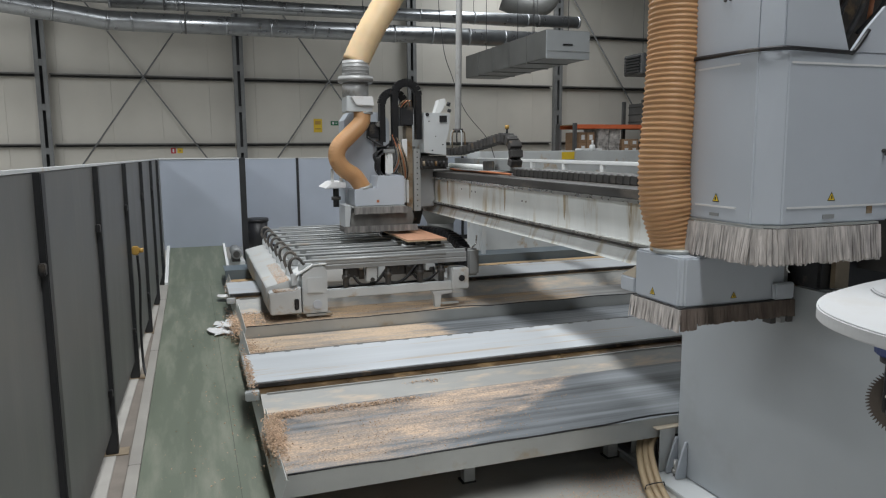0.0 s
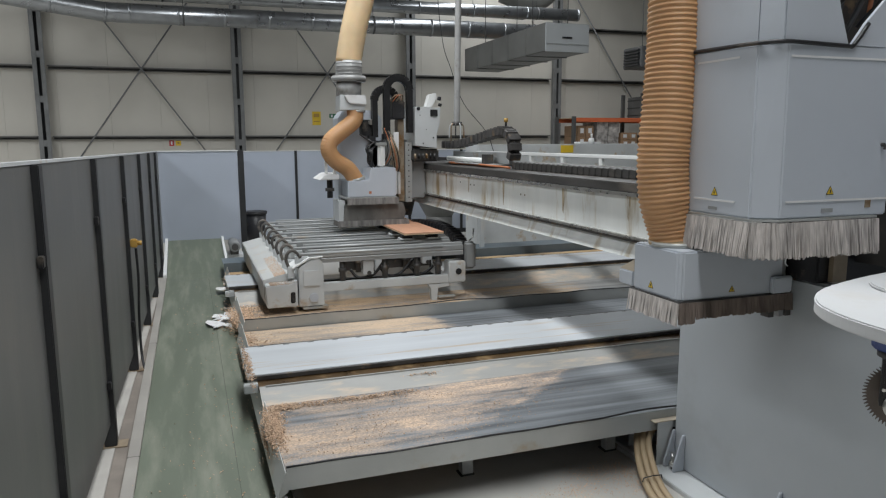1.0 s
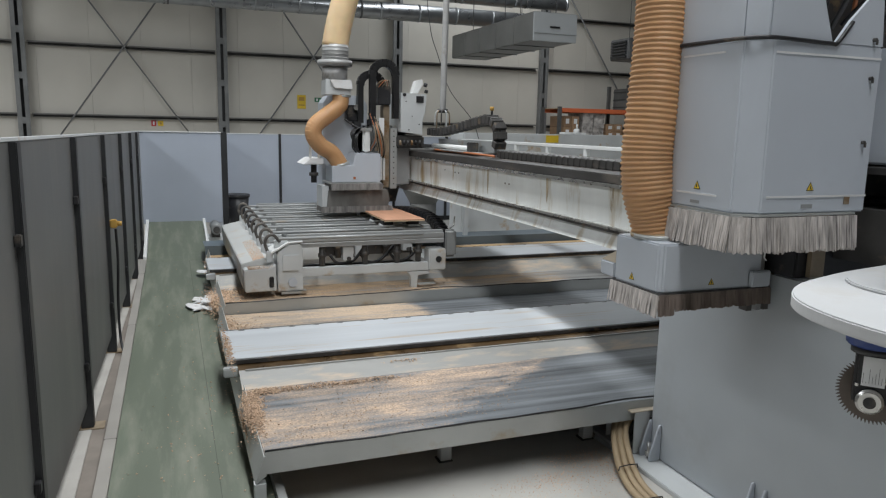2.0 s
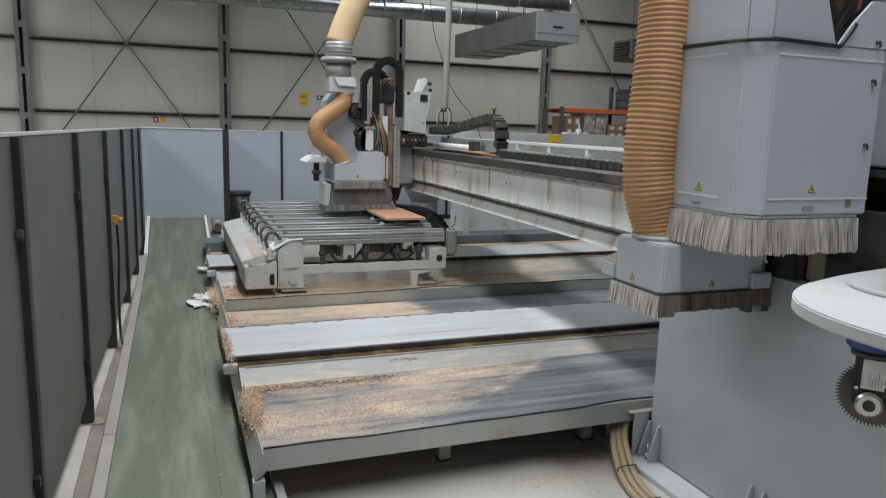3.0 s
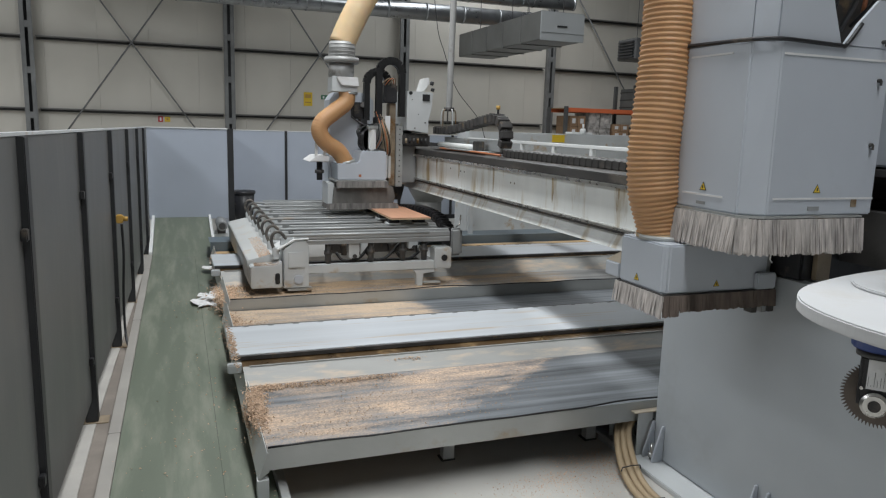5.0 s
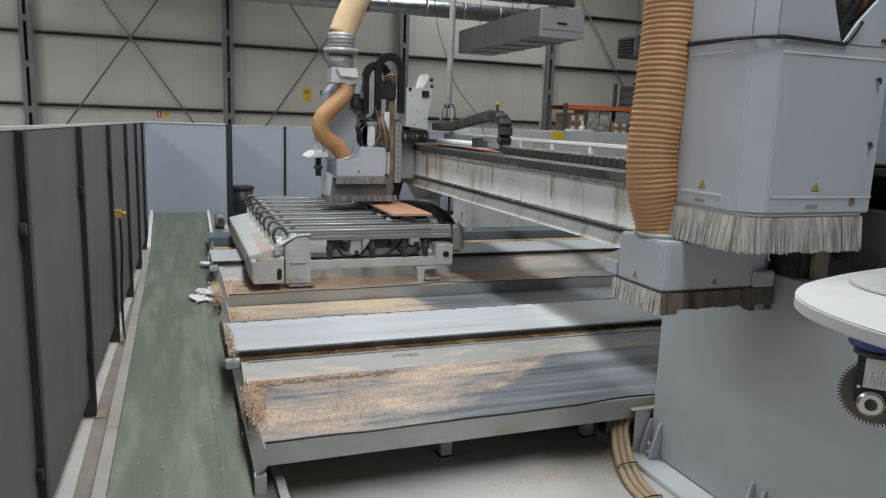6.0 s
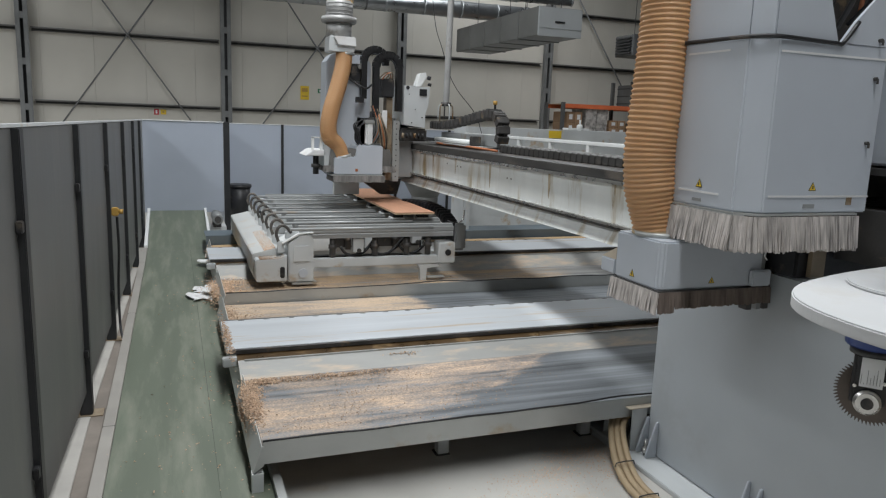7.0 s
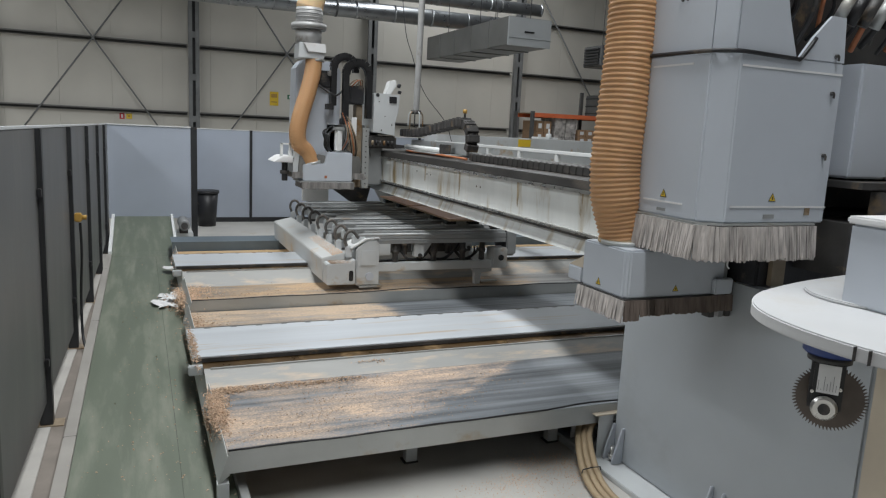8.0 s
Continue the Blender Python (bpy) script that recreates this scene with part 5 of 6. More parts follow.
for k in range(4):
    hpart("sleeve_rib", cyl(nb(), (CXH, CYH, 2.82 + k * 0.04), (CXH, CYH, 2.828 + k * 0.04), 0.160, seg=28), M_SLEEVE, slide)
hpart("hose_cable", tube(nb(), smooth_path([(1.95, 8.2, 2.1), (2.05, 8.1, 2.02), (2.15, 8.1, 1.98), (2.25, 8.15, 2.05)]), 0.012, 8), M_BLACK, slide)
hpart("bracket", box(nb(), 1.98, 2.12, 8.25, 8.36, 2.08, 2.28), M_BLACK, slide, bevel=0.01)
hpart("gauge", cyl(nb(), (2.10, 8.2, 2.25), (2.10, 8.24, 2.25), 0.035, seg=14), M_CHROME, slide)
loop_b = hpart("chain_loop", box(nb(), 2.06, 2.14, 8.16, 8.28, 1.98, 2.05), M_BLACK, head, "lower black cable chain arch")
chain_loop(loop_b, 2.15, 2.42, 8.22, 2.02, 2.42, 2.60, 0.066, M_LOOP)

# the lower suction hose in rigid rings, and the upper hose
def ring_mesh(r, l):
    bm = nb()
    tube(bm, [(0, 0, -l * 0.62), (0, 0, -l * 0.3), (0, 0, 0), (0, 0, l * 0.3), (0, 0, l * 0.62)], r, 24, [r * 0.985, r, r * 1.004, r, r * 0.985])
    return mesh_of("hose_ring", bm, M_HOSE)
N_RING = 40
rmesh = ring_mesh(0.096, 0.044)
rings = []
for k in range(N_RING):
    ob = new("hose_ring", rmesh)
    ob.parent = head
    rings.append(ob)
tagged(rings[0], "beige ribbed suction hose ring")
bm = nb()
UP = bez((0, 0, 0), (0, 0, 0.5), (0.12, 0, 1.2), (0.3, 0.1, 1.75), 40)
tube(bm, UP, 0.15, 28, [0.15 + 0.0035 * (k % 2) for k in range(40)])
up_hose = hpart("upper_hose", bm, M_HOSE_P, slide, "pale upper suction hose", raw=True)
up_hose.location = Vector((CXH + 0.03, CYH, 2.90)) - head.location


# ---- the near portal: plate, hoods, tool disc ----
portal = thing("portal_stand", (2.7, 2.5, 0), "large grey painted portal side plate on the floor", "machine stand")
part("side_plate", box(nb(), 2.635, 2.70, 1.765, 3.32, 0.03, 1.31), M_PLATE_SHADE, portal, "smooth grey side plate", bevel=0.012)
part("side_panel", box(nb(), 2.64, 2.70, 0.2, 1.76, 0.03, 1.31), M_BEIGE_BOX, portal, "beige side panel")
part("stand_body", box(nb(), 2.71, 3.7, 0.2, 3.2, 0.03, 1.15), M_GREY, portal)
part("base_strip", box(nb(), 2.47, 2.72, 0.2, 3.66, 0.0, 0.03), M_GREY_W, portal, "dusty floor strip", bevel=0.004)
def gusset(y):
    g_ = part("gusset", prism(nb(), [(2.56, 0.031), (2.634, 0.031), (2.634, 0.25), (2.618, 0.25), (2.56, 0.06)], "y", y, y + 0.014), M_GREY, portal, bevel=0.003)
for y in (3.245, 3.332, 2.52, 2.44):
    gusset(y - 0.03)
part("anchor_bolt", cyl(nb(), (2.59, 3.262, 0.031), (2.59, 3.262, 0.13), 0.012, seg=10), M_CHROME, portal)
part("anchor_nut", cyl(nb(), (2.59, 3.262, 0.05), (2.59, 3.262, 0.075), 0.024, seg=6), M_CHROME, portal)
t = thing("cable_duct", (2.6, 3.5, 0), "beige sheet metal cable duct box on the floor", "cable duct")
part("cover", box(nb(), 2.50, 2.98, 3.325, 3.60, 0.298, 0.305), M_BEIGE_BOX, t, bevel=0.002)
part("duct_wall", box(nb(), 2.53, 2.633, 3.334, 3.341, 0.031, 0.298), M_GREY_W, t)
part("duct_wall", box(nb(), 2.51, 2.98, 3.585, 3.595, 0.031, 0.298), M_GREY_W, t)
part("floor_tray", box(nb(), 2.475, 2.535, 3.34, 3.75, 0.031, 0.05), M_GREY_W, t, bevel=0.003)
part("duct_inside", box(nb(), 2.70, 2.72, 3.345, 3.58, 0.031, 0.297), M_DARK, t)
for k in range(3):
    dx = 0.043 * k
    pts = smooth_path([(2.66, 3.53 - 0.06 * k, 0.24), (2.55 + 0.2 * dx, 3.51 - 0.05 * k, 0.235), (2.44 + 0.6 * dx, 3.41 - 0.02 * k, 0.175), (2.35 + dx, 3.24, 0.085), (2.285 + dx, 3.05, 0.035), (2.26 + dx, 2.86, 0.021), (2.28 + dx, 2.6, 0.021), (2.34 + dx, 2.2, 0.021), (2.38 + dx, 1.6, 0.021)], 8)
    solid("cable_sleeve", tube(nb(), pts, 0.0195, 12), M_BEIGE, "beige flexible cable sleeve lying on the floor", "cable", "beige cable sleeves")
for y, z, x in ((3.13, 0.062, 2.31), (2.84, 0.022, 2.262)):
    bm = nb()
    tube(bm, [(x - 0.022, y, z), (x - 0.016, y, z + 0.022), (x + 0.043, y, z + 0.026), (x + 0.102, y, z + 0.022), (x + 0.108, y, z)], 0.0035, 6)
    solid("cable_tie", bm, M_BLACK, "black tie round the beige cables", "cable tie", "cable ties")

# lower hood with its big hose
nh = thing("lower_suction_hood", (2.3, 2.7, 1.25), "grey suction hood with dirty bristle skirt", "suction hood")
part("hood_shell", prism(nb(), [(1.975, 2.52), (1.995, 2.5), (2.55, 2.5), (2.55, 2.84), (1.975, 2.84)], "z", 1.25, 1.47), M_GREY, nh, bevel=0.008)
lg = part("ledge", box(nb(), 1.975, 2.4, 2.845, 2.96, 1.255, 1.325), M_GREY, nh, bevel=0.005)
part("dusty_top", prism(nb(), [(2.842, 1.386), (2.96, 1.327), (2.96, 1.326), (2.842, 1.326)], "x", 1.98, 2.4), M_BEIGE_BOX, lg, "sloping top dusted with beige sawdust")
part("mount_arm", box(nb(), 2.5, 2.62, 2.56, 2.75, 1.33, 1.45), M_DARK, nh)
part("skirt_rail", box(nb(), 1.97, 2.56, 2.495, 2.845, 1.238, 1.25), M_DARK, nh)
part("bristle_skirt", skirt(nb(), [(1.974, 2.84), (1.974, 2.50)], 1.245, 1.145, 0.006, 0.006, 7, 0.004), M_BRISTLE, nh, "pale bristle skirt")
part("bristle_skirt", skirt(nb(), [(1.974, 2.497), (2.05, 2.497)], 1.245, 1.15, 0.006, 0.006, 8, 0.002), M_BRISTLE_SHADE, nh, "dirty bristle skirt, darkened for its shaded front")
part("bristle_skirt", skirt(nb(), [(2.05, 2.497), (2.585, 2.497)], 1.245, 1.168, 0.006, 0.004, 9, 0.002), M_BRISTLE_SHADE, nh, "dirty bristle skirt, darkened for its shaded front")
part("corner_bracket", box(nb(), 2.47, 2.58, 2.47, 2.499, 1.255, 1.33), M_GREY, nh, bevel=0.006)
def warning_triangle(parent, x, y, z, s, facing):
    """A small yellow triangle label, facing -x or -y."""
    tri = [(-s / 2, 0), (s / 2, 0), (0, s * 0.87)]
    tr2 = [(-s * 0.38, s * 0.07), (s * 0.38, s * 0.07), (0, s * 0.73)]
    for pts, m_, d in ((tri, M_BLACK, 0.001), (tr2, M_YELLOW, 0.002)):
        if facing == "x":
            bm = prism(nb(), [(y + a, z + b) for a, b in pts], "x", x - d, x - 0.0002)
        else:
            bm = prism(nb(), [(x + a, z + b) for a, b in pts], "y", y - d, y - 0.0002)
        part("warning_triangle", bm, m_, parent, "yellow warning triangle label")
    bm = nb()
    if facing == "x":
        box(bm, x - 0.003, x - 0.0021, y - s * 0.07, y + s * 0.07, z + s * 0.18, z + s * 0.5)
    else:
        box(bm, x - s * 0.07, x + s * 0.07, y - 0.003, y - 0.0021, z + s * 0.18, z + s * 0.5)
    part("warning_mark", bm, M_BLACK, parent)
warning_triangle(nh, 1.975, 2.70, 1.275, 0.04, "x")
warning_triangle(nh, 2.26, 2.5, 1.275, 0.035, "y")
part("hose_neck", cyl(nb(), (2.08, 2.68, 1.47), (2.08, 2.68, 1.49), 0.108, seg=32), M_SHEET, nh)
hose = thing("suction_hose", (2.08, 2.68, 1.48), "large beige ribbed suction hose on the hood", "hose")
path = smooth_path([(2.075, 2.70, 1.485), (2.068, 2.71, 1.56), (2.05, 2.72, 1.68), (2.04, 2.73, 1.85), (2.055, 2.73, 2.1), (2.075, 2.74, 2.35), (2.085, 2.75, 2.6), (2.10, 2.75, 2.9), (2.15, 2.8, 3.3), (2.3, 2.9, 3.8), (2.5, 3.0, 4.6)], 260)
base_r = lambda z: 0.092 + 0.026 * min(1, max(0, (z - 1.5) / 0.18))
pp, rr, acc, k = [path[0]], [base_r(path[0].z)], 0.0, 0
for p, q in zip(path, path[1:]):
    acc += (q - p).length
    if acc > 0.0052:
        acc = 0
        k += 1
        pp.append(q)
        rr.append(base_r(q.z) + 0.0042 * math.sin(k * 2 * math.pi / 4 + 0.5))
part("ribbed_tube", tube(nb(), pp, 0.11, 32, rr), M_HOSE, hose)
part("hose_clamp", cyl(nb(), (2.075, 2.70, 1.478), (2.073, 2.70, 1.50), 0.099, seg=32), M_BEIGE, hose, "worn hose clamp", bevel=0.004)

# upper hood tower
tw = thing("spindle_hood_tower", (2.4, 2.4, 1.63), "tall pale grey spindle housing with bristle skirt", "spindle housing")
XL, YF = 2.10, 2.184
plan = lambda dx, xr: [(XL + dx, 2.63), (XL + dx, 2.244 + dx * 0.3), (2.18 + dx * 0.5, YF + dx * 0.2), (xr, YF + dx * 0.2), (xr, 2.63)]
def loft(bm, lo, hi, z0, z1):
    a, b = [bm.verts.new((*p, z0)) for p in lo], [bm.verts.new((*p, z1)) for p in hi]
    n = len(a)
    fs = [bm.faces.new(a), bm.faces.new(b)] + [bm.faces.new((a[i], a[(i + 1) % n], b[(i + 1) % n], b[i])) for i in range(n)]
    bmesh.ops.recalc_face_normals(bm, faces=fs)
    return bm
shell_lo = [(2.10, 2.63), (2.10, 2.252), (2.19, 2.184), (2.76, 2.184), (2.76, 2.63)]
shell_hi = [(2.10, 2.65), (2.10, 2.256), (2.184, 2.184), (2.76, 2.184), (2.76, 2.65)]
part("lower_shell", loft(nb(), shell_lo, shell_hi, 1.635, 2.315), M_GREY, tw, bevel=0.006)
part("upper_shell", prism(nb(), [(2.162, 2.318), (2.495, 2.318), (2.44, 2.46), (2.36, 2.72), (2.36, 3.1), (2.162, 3.1)], "y", 2.192, 2.5), M_GREY, tw, bevel=0.006)
part("upper_shell", box(nb(), 2.106, 2.161, 2.262, 2.65, 2.318, 3.1), M_GREY, tw, bevel=0.006)
part("upper_chamfer", prism(nb(), [(2.106, 2.261), (2.158, 2.193), (2.161, 2.194), (2.161, 2.261)], "z", 2.318, 3.1), M_GREY, tw)
part("cheek_plate", prism(nb(), [(2.497, 2.317), (2.76, 2.317), (2.74, 2.5), (2.66, 2.5), (2.565, 2.405)], "y", 2.186, 2.2), M_GREY, tw)
bead = smooth_path([(2.095, 2.65, 2.325), (2.095, 2.45, 2.322), (2.095, 2.262, 2.318), (2.155, 2.18, 2.318), (2.3, 2.178, 2.316), (2.47, 2.178, 2.312), (2.50, 2.178, 2.318), (2.57, 2.178, 2.402)], 4)
part("rubber_bead", tube(nb(), bead, 0.0085, 8), M_BLACK, tw, "black rubber sealing bead")
part("bead_drop", tube(nb(), smooth_path([(2.095, 2.65, 2.325), (2.085, 2.67, 2.25), (2.085, 2.68, 2.1), (2.09, 2.68, 1.7)]), 0.007, 8), M_BLACK, tw)
for ya, yb, z in ((2.35, 2.60, 2.275), (2.335, 2.585, 1.696)):
    part("trim_strip", box(nb(), 2.097, 2.0995, ya, yb, z - 0.004, z + 0.004), M_PLASTIC_W, tw)
part("trim_strip", box(nb(), 2.195, 2.755, 2.1805, 2.1835, 2.262, 2.27), M_PLASTIC_W, tw)
part("trim_strip", box(nb(), 2.21, 2.755, 2.1795, 2.182, 1.70, 1.708), M_PLASTIC_W, tw)
warning_triangle(tw, 2.0985, 2.455, 1.715, 0.042, "x")
warning_triangle(tw, 2.44, 2.183, 1.727, 0.042, "y")
part("label_plate", box(nb(), 2.097, 2.0995, 2.435, 2.49, 1.655, 1.668), M_VENT, tw)
part("label_plate", box(nb(), 2.40, 2.46, 2.1805, 2.183, 1.655, 1.672), M_VENT, tw)
part("pictogram_label", box(nb(), 2.635, 2.665, 2.1805, 2.183, 1.668, 1.70), M_RUST, tw)
for z in (2.187, 1.926, 2.34):
    lk = part("quarter_lock", cyl(nb(), (2.704, 2.172, z), (2.704, 2.186, z), 0.008, seg=12), M_DARK, tw)
    part("lock_wing", box(nb(), 2.700, 2.708, 2.166, 2.172, z - 0.02, z), M_DARK, lk)
for y in (2.43, 2.46):
    part("rivet", cyl(nb(), (2.1, y, 2.54), (2.108, y, 2.54), 0.007, seg=10), M_DARK, tw)
part("skirt_rail", loft(nb(), [(2.09, 2.64), (2.09, 2.238), (2.175, 2.174), (2.70, 2.174), (2.70, 2.64)], [(2.09, 2.64), (2.09, 2.238), (2.175, 2.174), (2.70, 2.174), (2.70, 2.64)], 1.625, 1.634), M_SHEET, tw)
part("bristle_skirt", skirt(nb(), [(2.094, 2.64), (2.094, 2.24), (2.177, 2.178), (2.69, 2.178)], 1.622, 1.475, 0.005, 0.008, 2, 0.011), M_BRISTLE, tw, "pale grey bristle skirt")
part("mount", box(nb(), 2.4, 2.79, 2.5, 2.70, 1.64, 3.0), M_DARK, tw)
# spindle guts and posts under the hood
for k, (x, w, m_) in enumerate(((2.50, 0.03, M_DARK), (2.56, 0.025, M_VENT), (2.60, 0.03, M_DARK), (2.64, 0.03, M_RUST))):
    part("guide_post", box(nb(), x, x + w, 2.52, 2.57, 1.13, 1.64), m_, tw)
part("loose_wire", tube(nb(), smooth_path([(2.47, 2.45, 1.5), (2.485, 2.42, 1.46), (2.475, 2.42, 1.41), (2.49, 2.42, 1.39)]), 0.003, 6), M_LABEL, tw)
# rear unit of the portal beyond the tower
ru = thing("rear_drive_unit", (3.2, 2.4, 1.5), "grey drive housing with cables behind the tower", "drive unit")
part("housing", box(nb(), 2.9, 3.15, 2.2, 2.6, 1.83, 2.33), M_GREY, ru, bevel=0.01)
part("housing", box(nb(), 3.16, 3.75, 2.2, 2.6, 1.83, 2.33), M_GREY_W, ru, bevel=0.01)
part("bed_plate", box(nb(), 2.82, 3.9, 2.1, 2.68, 1.40, 1.64), M_DARK, ru)
part("shelf", box(nb(), 2.84, 3.9, 2.08, 2.68, 1.79, 1.82), M_DARK, ru)
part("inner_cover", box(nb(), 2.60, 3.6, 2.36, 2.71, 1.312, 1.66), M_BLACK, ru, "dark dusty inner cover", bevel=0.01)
part("rust_plate", box(nb(), 2.66, 2.74, 2.33, 2.355, 1.32, 1.62), M_RUST, ru)
part("drive_motor", cyl(nb(), (2.98, 2.05, 1.715), (3.6, 2.05, 1.715), 0.06, seg=20), M_VENT, ru, bevel=0.01)
part("motor_flange", box(nb(), 2.95, 2.98, 1.98, 2.12, 1.65, 1.78), M_DARK, ru)
part("frame_plate", box(nb(), 2.66, 3.9, 2.56, 2.7, 1.66, 3.2), M_DARK, ru)
rng = random.Random(8)
for k in range(14):
    x, z = 2.55 + 0.06 * k, 2.62 + 0.02 * (k % 3)
    pts = smooth_path([(x, 2.45, z + 0.4), (x + rng.uniform(-0.05, 0.05), 2.36, z + 0.1), (x + rng.uniform(-0.08, 0.08), 2.34, z - 0.06), (x + 0.03, 2.45, z - 0.2)], 5)
    part("cable", tube(nb(), pts, rng.uniform(0.008, 0.016), 8), (M_BLACK, M_COPPER, M_BLACK, M_DARK)[k % 4], ru)
for k in range(5):
    part("connector", cyl(nb(), (2.82 + 0.08 * k, 2.3, 2.50), (2.85 + 0.08 * k, 2.26, 2.62), 0.025, seg=12), (M_SHEET, M_BLACK, M_DARK)[k % 3], ru)

# tool disc with the saw unit
disc = thing("tool_disc", (2.3, 1.5, 1.4), "white rounded tool magazine cover with grey housing", "tool magazine")
rim = smooth_path([(2.72, 1.98, 0), (2.375, 1.912, 0), (2.184, 1.858, 0), (2.008, 1.795, 0), (1.893, 1.72, 0), (1.806, 1.63, 0), (1.748, 1.51, 0), (1.718, 1.36, 0), (1.722, 1.20, 0), (1.76, 1.03, 0), (1.84, 0.86, 0), (2.0, 0.72, 0)], 5)
disc_pts = [(p.x, p.y) for p in rim] + [(2.93, 0.665)]
part("cover", prism(nb(), disc_pts, "z", 1.408, 1.45), M_DISC, disc, bevel=0.005, segs=2)
part("raised_rim", prism(nb(), [(2.36 + 0.24 * math.cos(a), 1.60 + 0.24 * math.sin(a)) for a in [radians(k * 12) for k in range(30)]], "z", 1.45, 1.462), M_DISC, disc, "dusty raised rim", bevel=0.004)
for a, y in ((1.712, 1.205), (1.716, 1.165)):
    part("rim_joint", box(nb(), a - 0.002, a + 0.01, y, y + 0.002, 1.409, 1.449), M_DARK, disc)
part("support_arm", box(nb(), 2.45, 2.76, 1.2, 1.5, 1.311, 1.406), M_GREY, disc, bevel=0.006)
hz = part("housing", box(nb(), 2.14, 2.60, 1.25, 1.585, 1.452, 1.72), M_GREY, disc, "grey upright housing", bevel=0.008)
part("housing_lid", box(nb(), 2.13, 2.61, 1.24, 1.595, 1.72, 1.745), M_PLASTIC_W, hz, bevel=0.006)
for x, y in ((2.02, 1.72), (1.92, 1.62), (2.20, 1.85)):
    part("pin", cyl(nb(), (x, y, 1.37), (x, y, 1.405), 0.013, seg=10), M_RUST, disc)
saw = thing("saw_unit", (2.15, 1.62, 1.1), "dark saw blade unit hanging under the tool disc", "saw unit")
SX, SY = 2.15, 1.62
part("tool_cone", cyl(nb(), (SX, SY, 1.275), (SX, SY, 1.41), 0.088, seg=28), M_BLUE, saw, "dark blue round flange", bevel=0.006)
part("tool_cone_lower", cyl(nb(), (SX, SY, 1.25), (SX, SY, 1.275), 0.07, seg=28), M_BLACK, saw)
part("arm", box(nb(), SX - 0.052, SX + 0.052, SY - 0.03, SY + 0.04, 1.07, 1.25), M_BLACK, saw, "black saw arm", bevel=0.01)
bm = nb()
teeth, R1, R2 = 60, 0.111, 0.119
outline = []
for i in range(teeth):
    a = 2 * math.pi * i / teeth
    for f, r in ((0.0, R1 - 0.004), (0.5, R2), (0.62, R2), (0.68, R1 - 0.005)):
        outline.append((SX + 0.018 + r * math.cos(a + f * 2 * math.pi / teeth), 1.103 + r * math.sin(a + f * 2 * math.pi / teeth)))
prism(bm, outline, "y", SY + 0.042, SY + 0.046)
part("blade", bm, M_BLADE, saw, "round toothed saw blade")
hub = part("hub", cyl(nb(), (SX, SY - 0.055, 1.09), (SX, SY - 0.03, 1.09), 0.042, seg=32), M_CHROME, saw, "ground steel hub", bevel=0.008)
part("hub_bore", cyl(nb(), (SX, SY - 0.060, 1.09), (SX, SY - 0.054, 1.09), 0.019, seg=20), M_BLACK, hub)
lb = part("label", box(nb(), SX - 0.030, SX + 0.038, SY - 0.034, SY - 0.0305, 1.14, 1.24), M_LABEL, saw, "pale printed type label")
for k in range(7):
    part("print_bar", box(nb(), SX - 0.026 + 0.009 * k, SX - 0.0248 + 0.009 * k, SY - 0.0355, SY - 0.0342, 1.15, 1.15 + (0.03, 0.0, 0.045, 0.02, 0.03, 0.05, 0.02)[k] + 0.004), M_PRINT, lb)
for x, z in ((-0.035, 1.05), (0.036, 1.05), (-0.042, 1.11), (0.042, 1.13)):
    part("screw", cyl(nb(), (SX + x, SY - 0.036, z + 0.03), (SX + x, SY - 0.03, z + 0.03), 0.006, seg=8), M_CHROME, saw)
saw.rotation_euler = (0, 0, radians(-50))
saw.location += Vector((0.011, -0.013, -0.006))


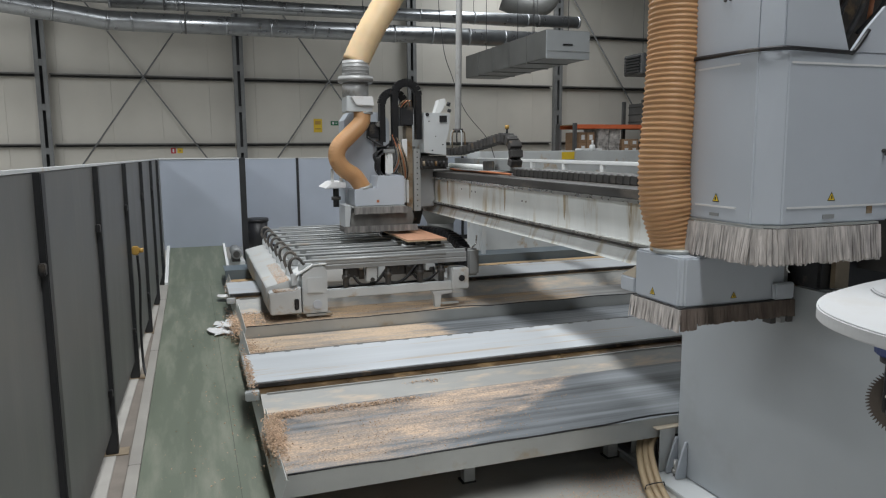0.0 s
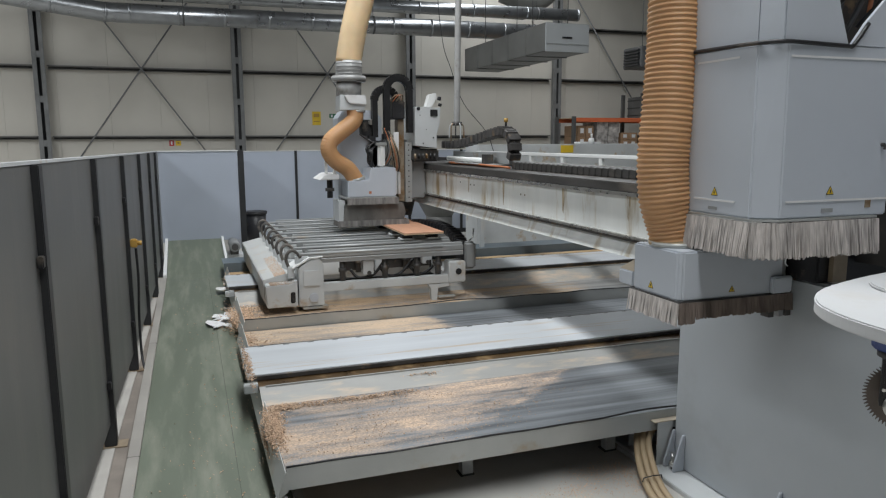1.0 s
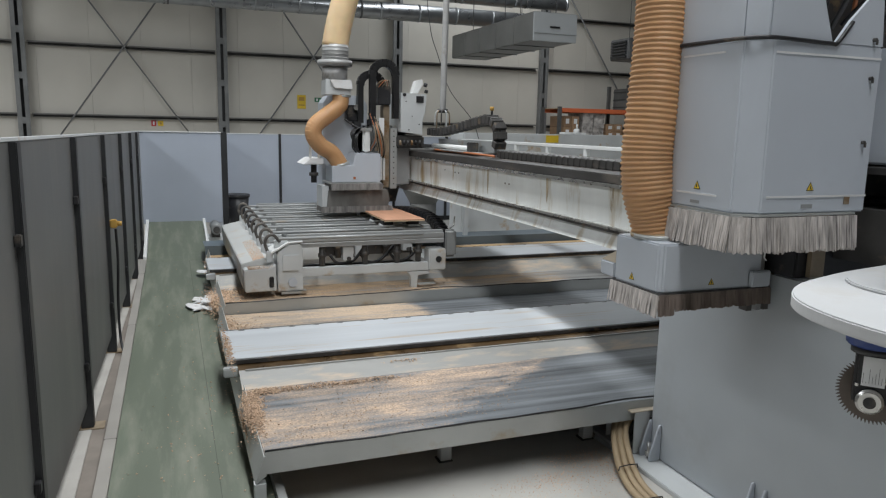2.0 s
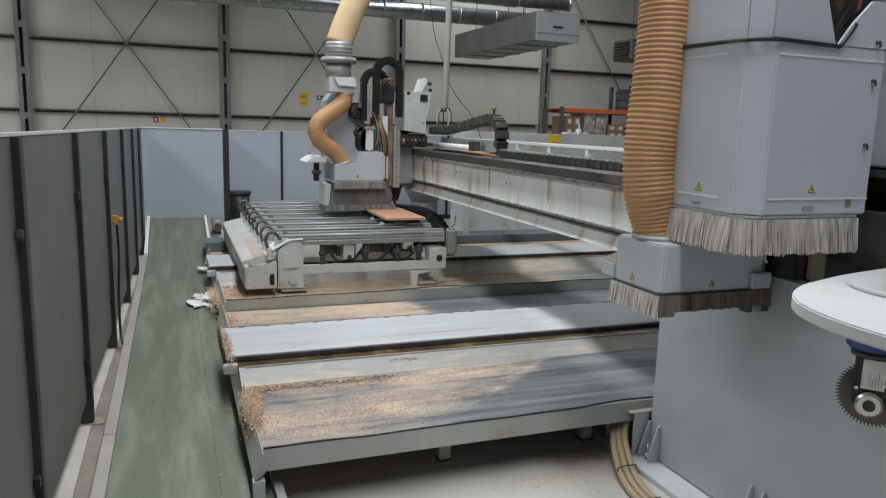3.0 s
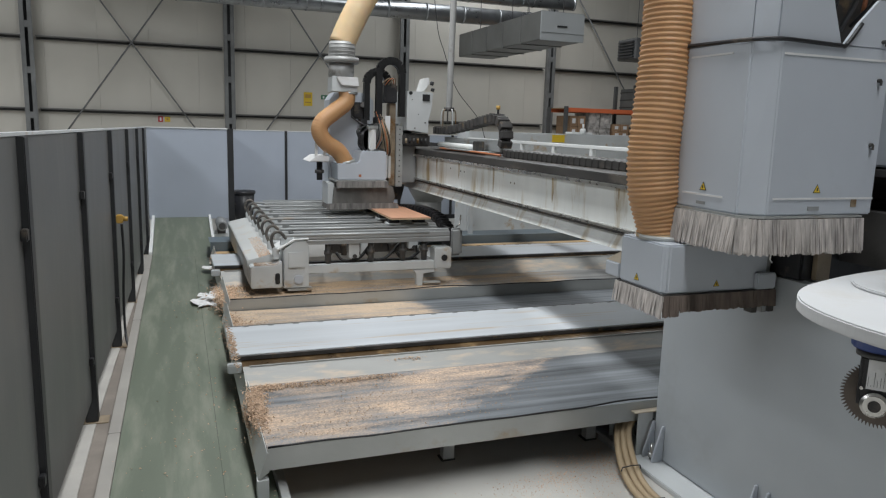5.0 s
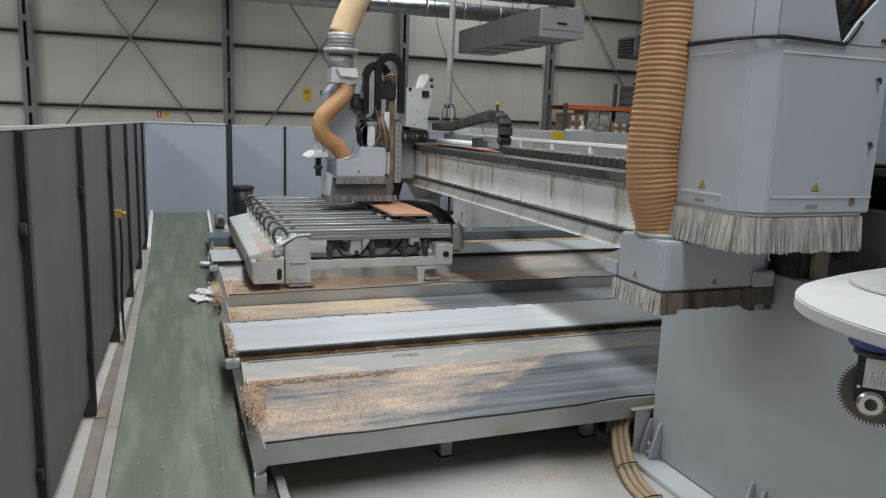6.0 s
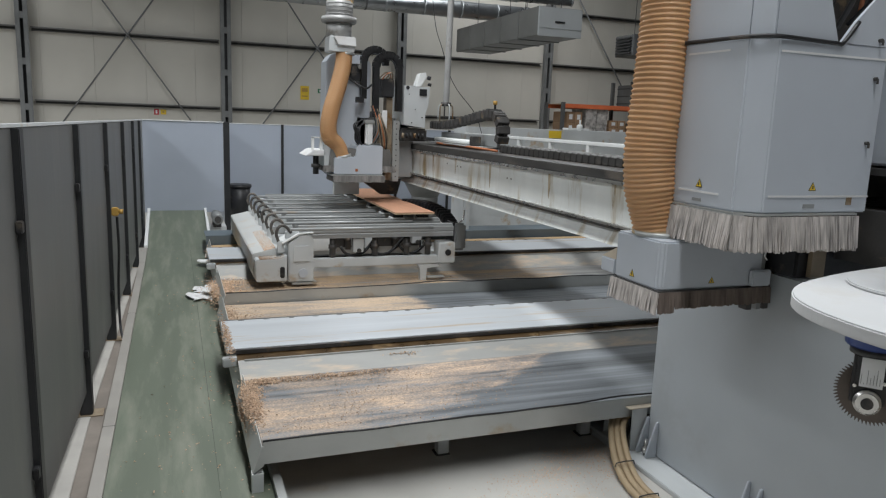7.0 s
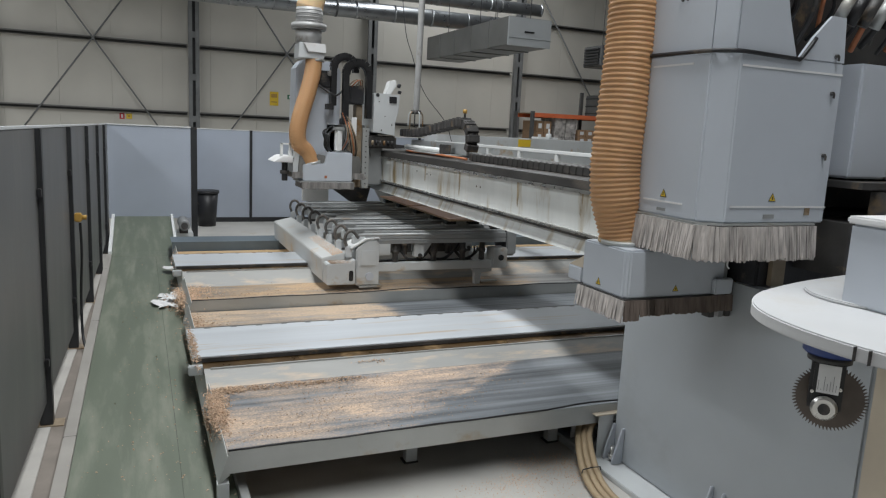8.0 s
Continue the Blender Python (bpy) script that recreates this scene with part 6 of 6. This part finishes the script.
# ---- what moves ----
def motions():
    HEAD_Y = [(0, 0), (0.5, 0.26), (1, 0.30), (1.5, 0.32), (3, 0.23), (3.5, 0.25), (4, 0.27), (4.5, 0.30), (6, 0.30), (6.5, 0.30), (7, 0.30), (7.5, 0.30), (8, 0.31)]
    walk(head, [(t, pose(2.3, 8.2 + d, 1.3)) for t, d in HEAD_Y])
    SLIDE_Z = [(0, 0), (0.5, -0.02), (1, -0.05), (1.5, -0.055), (3, -0.052), (4.5, -0.048), (5.8, -0.045), (6, 0.005), (6.25, 0.12), (6.5, 0.25), (6.75, 0.315), (7, 0.333), (8, 0.333)]
    walk(slide, [(t, pose(0, 0, d)) for t, d in SLIDE_Z])
    walk(loop_b, [(t, pose(0, 0, d * 0.5)) for t, d in SLIDE_Z])
    TABLE_X = [(0, 0), (0.5, 0), (1, -0.02), (1.5, -0.048), (3, -0.052), (3.5, -0.055), (4, -0.055), (4.5, -0.052), (6, -0.006), (6.5, 0), (7, 0.05), (7.5, 0.555), (8, 1.067)]
    for ob in (table, board, board_b):
        b = Vector(ob.location)
        walk(ob, [(t, pose(b.x + d, b.y, b.z)) for t, d in TABLE_X])
    # upper hose sways about its collar
    b = Vector(up_hose.location)
    SWAY = [(0, 24), (0.5, 18), (1, 8), (1.5, 8), (3, 18), (3.5, 24), (4, 23), (4.5, 22), (6, 20), (6.5, 14), (7, 12), (8, 12)]
    walk(up_hose, [(t, pose(b.x, b.y, b.z, 0, a, 0)) for t, a in SWAY])
    # hose rings follow a bend from the adapter down to the hood box
    times = [0, 0.5, 1, 1.5, 3, 4.5, 5.8, 6, 6.25, 6.5, 6.75, 7, 8]
    def dz_at(t):
        for (a, da), (c, dc) in zip(SLIDE_Z, SLIDE_Z[1:]):
            if a <= t <= c:
                return da + (dc - da) * (t - a) / (c - a)
        return SLIDE_Z[-1][1]
    curves = {}
    for t in times:
        dz = dz_at(t)
        k = min(1, max(0, (dz + 0.05) / 0.38))
        ctrl = [(1.88, 8.07, 2.37 + dz), (1.86, 8.05, 2.24 + dz * 0.9), (1.72 + 0.08 * k, 8.02, 2.11 + dz * 0.6), (1.57 + 0.15 * k, 8.0, 1.97 + dz * 0.25), (1.545 + 0.14 * k, 8.0, 1.84 + dz * 0.05), (1.63 + 0.08 * k, 8.02, 1.72), (1.77 + 0.03 * k, 8.05, 1.63), (1.865, 8.06, 1.50)]
        fine = smooth_path(ctrl, 20)
        acc = [0.0]
        for p, q in zip(fine, fine[1:]):
            acc.append(acc[-1] + (q - p).length)
        out = []
        for i in range(N_RING):
            s = acc[-1] * (i + 0.5) / N_RING
            j = max(1, next(n for n, a in enumerate(acc) if a >= s))
            f = (s - acc[j - 1]) / (acc[j] - acc[j - 1])
            a_, b_ = fine[max(0, j - 3)], fine[min(len(fine) - 1, j + 2)]
            out.append((fine[j - 1].lerp(fine[j], f), (b_ - a_).normalized()))
        curves[t] = out
    base = Vector((2.3, 8.2, 1.3))
    for i, ob in enumerate(rings):
        rows = []
        for t in times:
            p, d = curves[t][i]
            q = Vector((0, 0, -1)).rotation_difference(d)
            rows.append((t, Matrix.Translation(p - base) @ q.to_matrix().to_4x4()))
        walk(ob, rows)


motions()
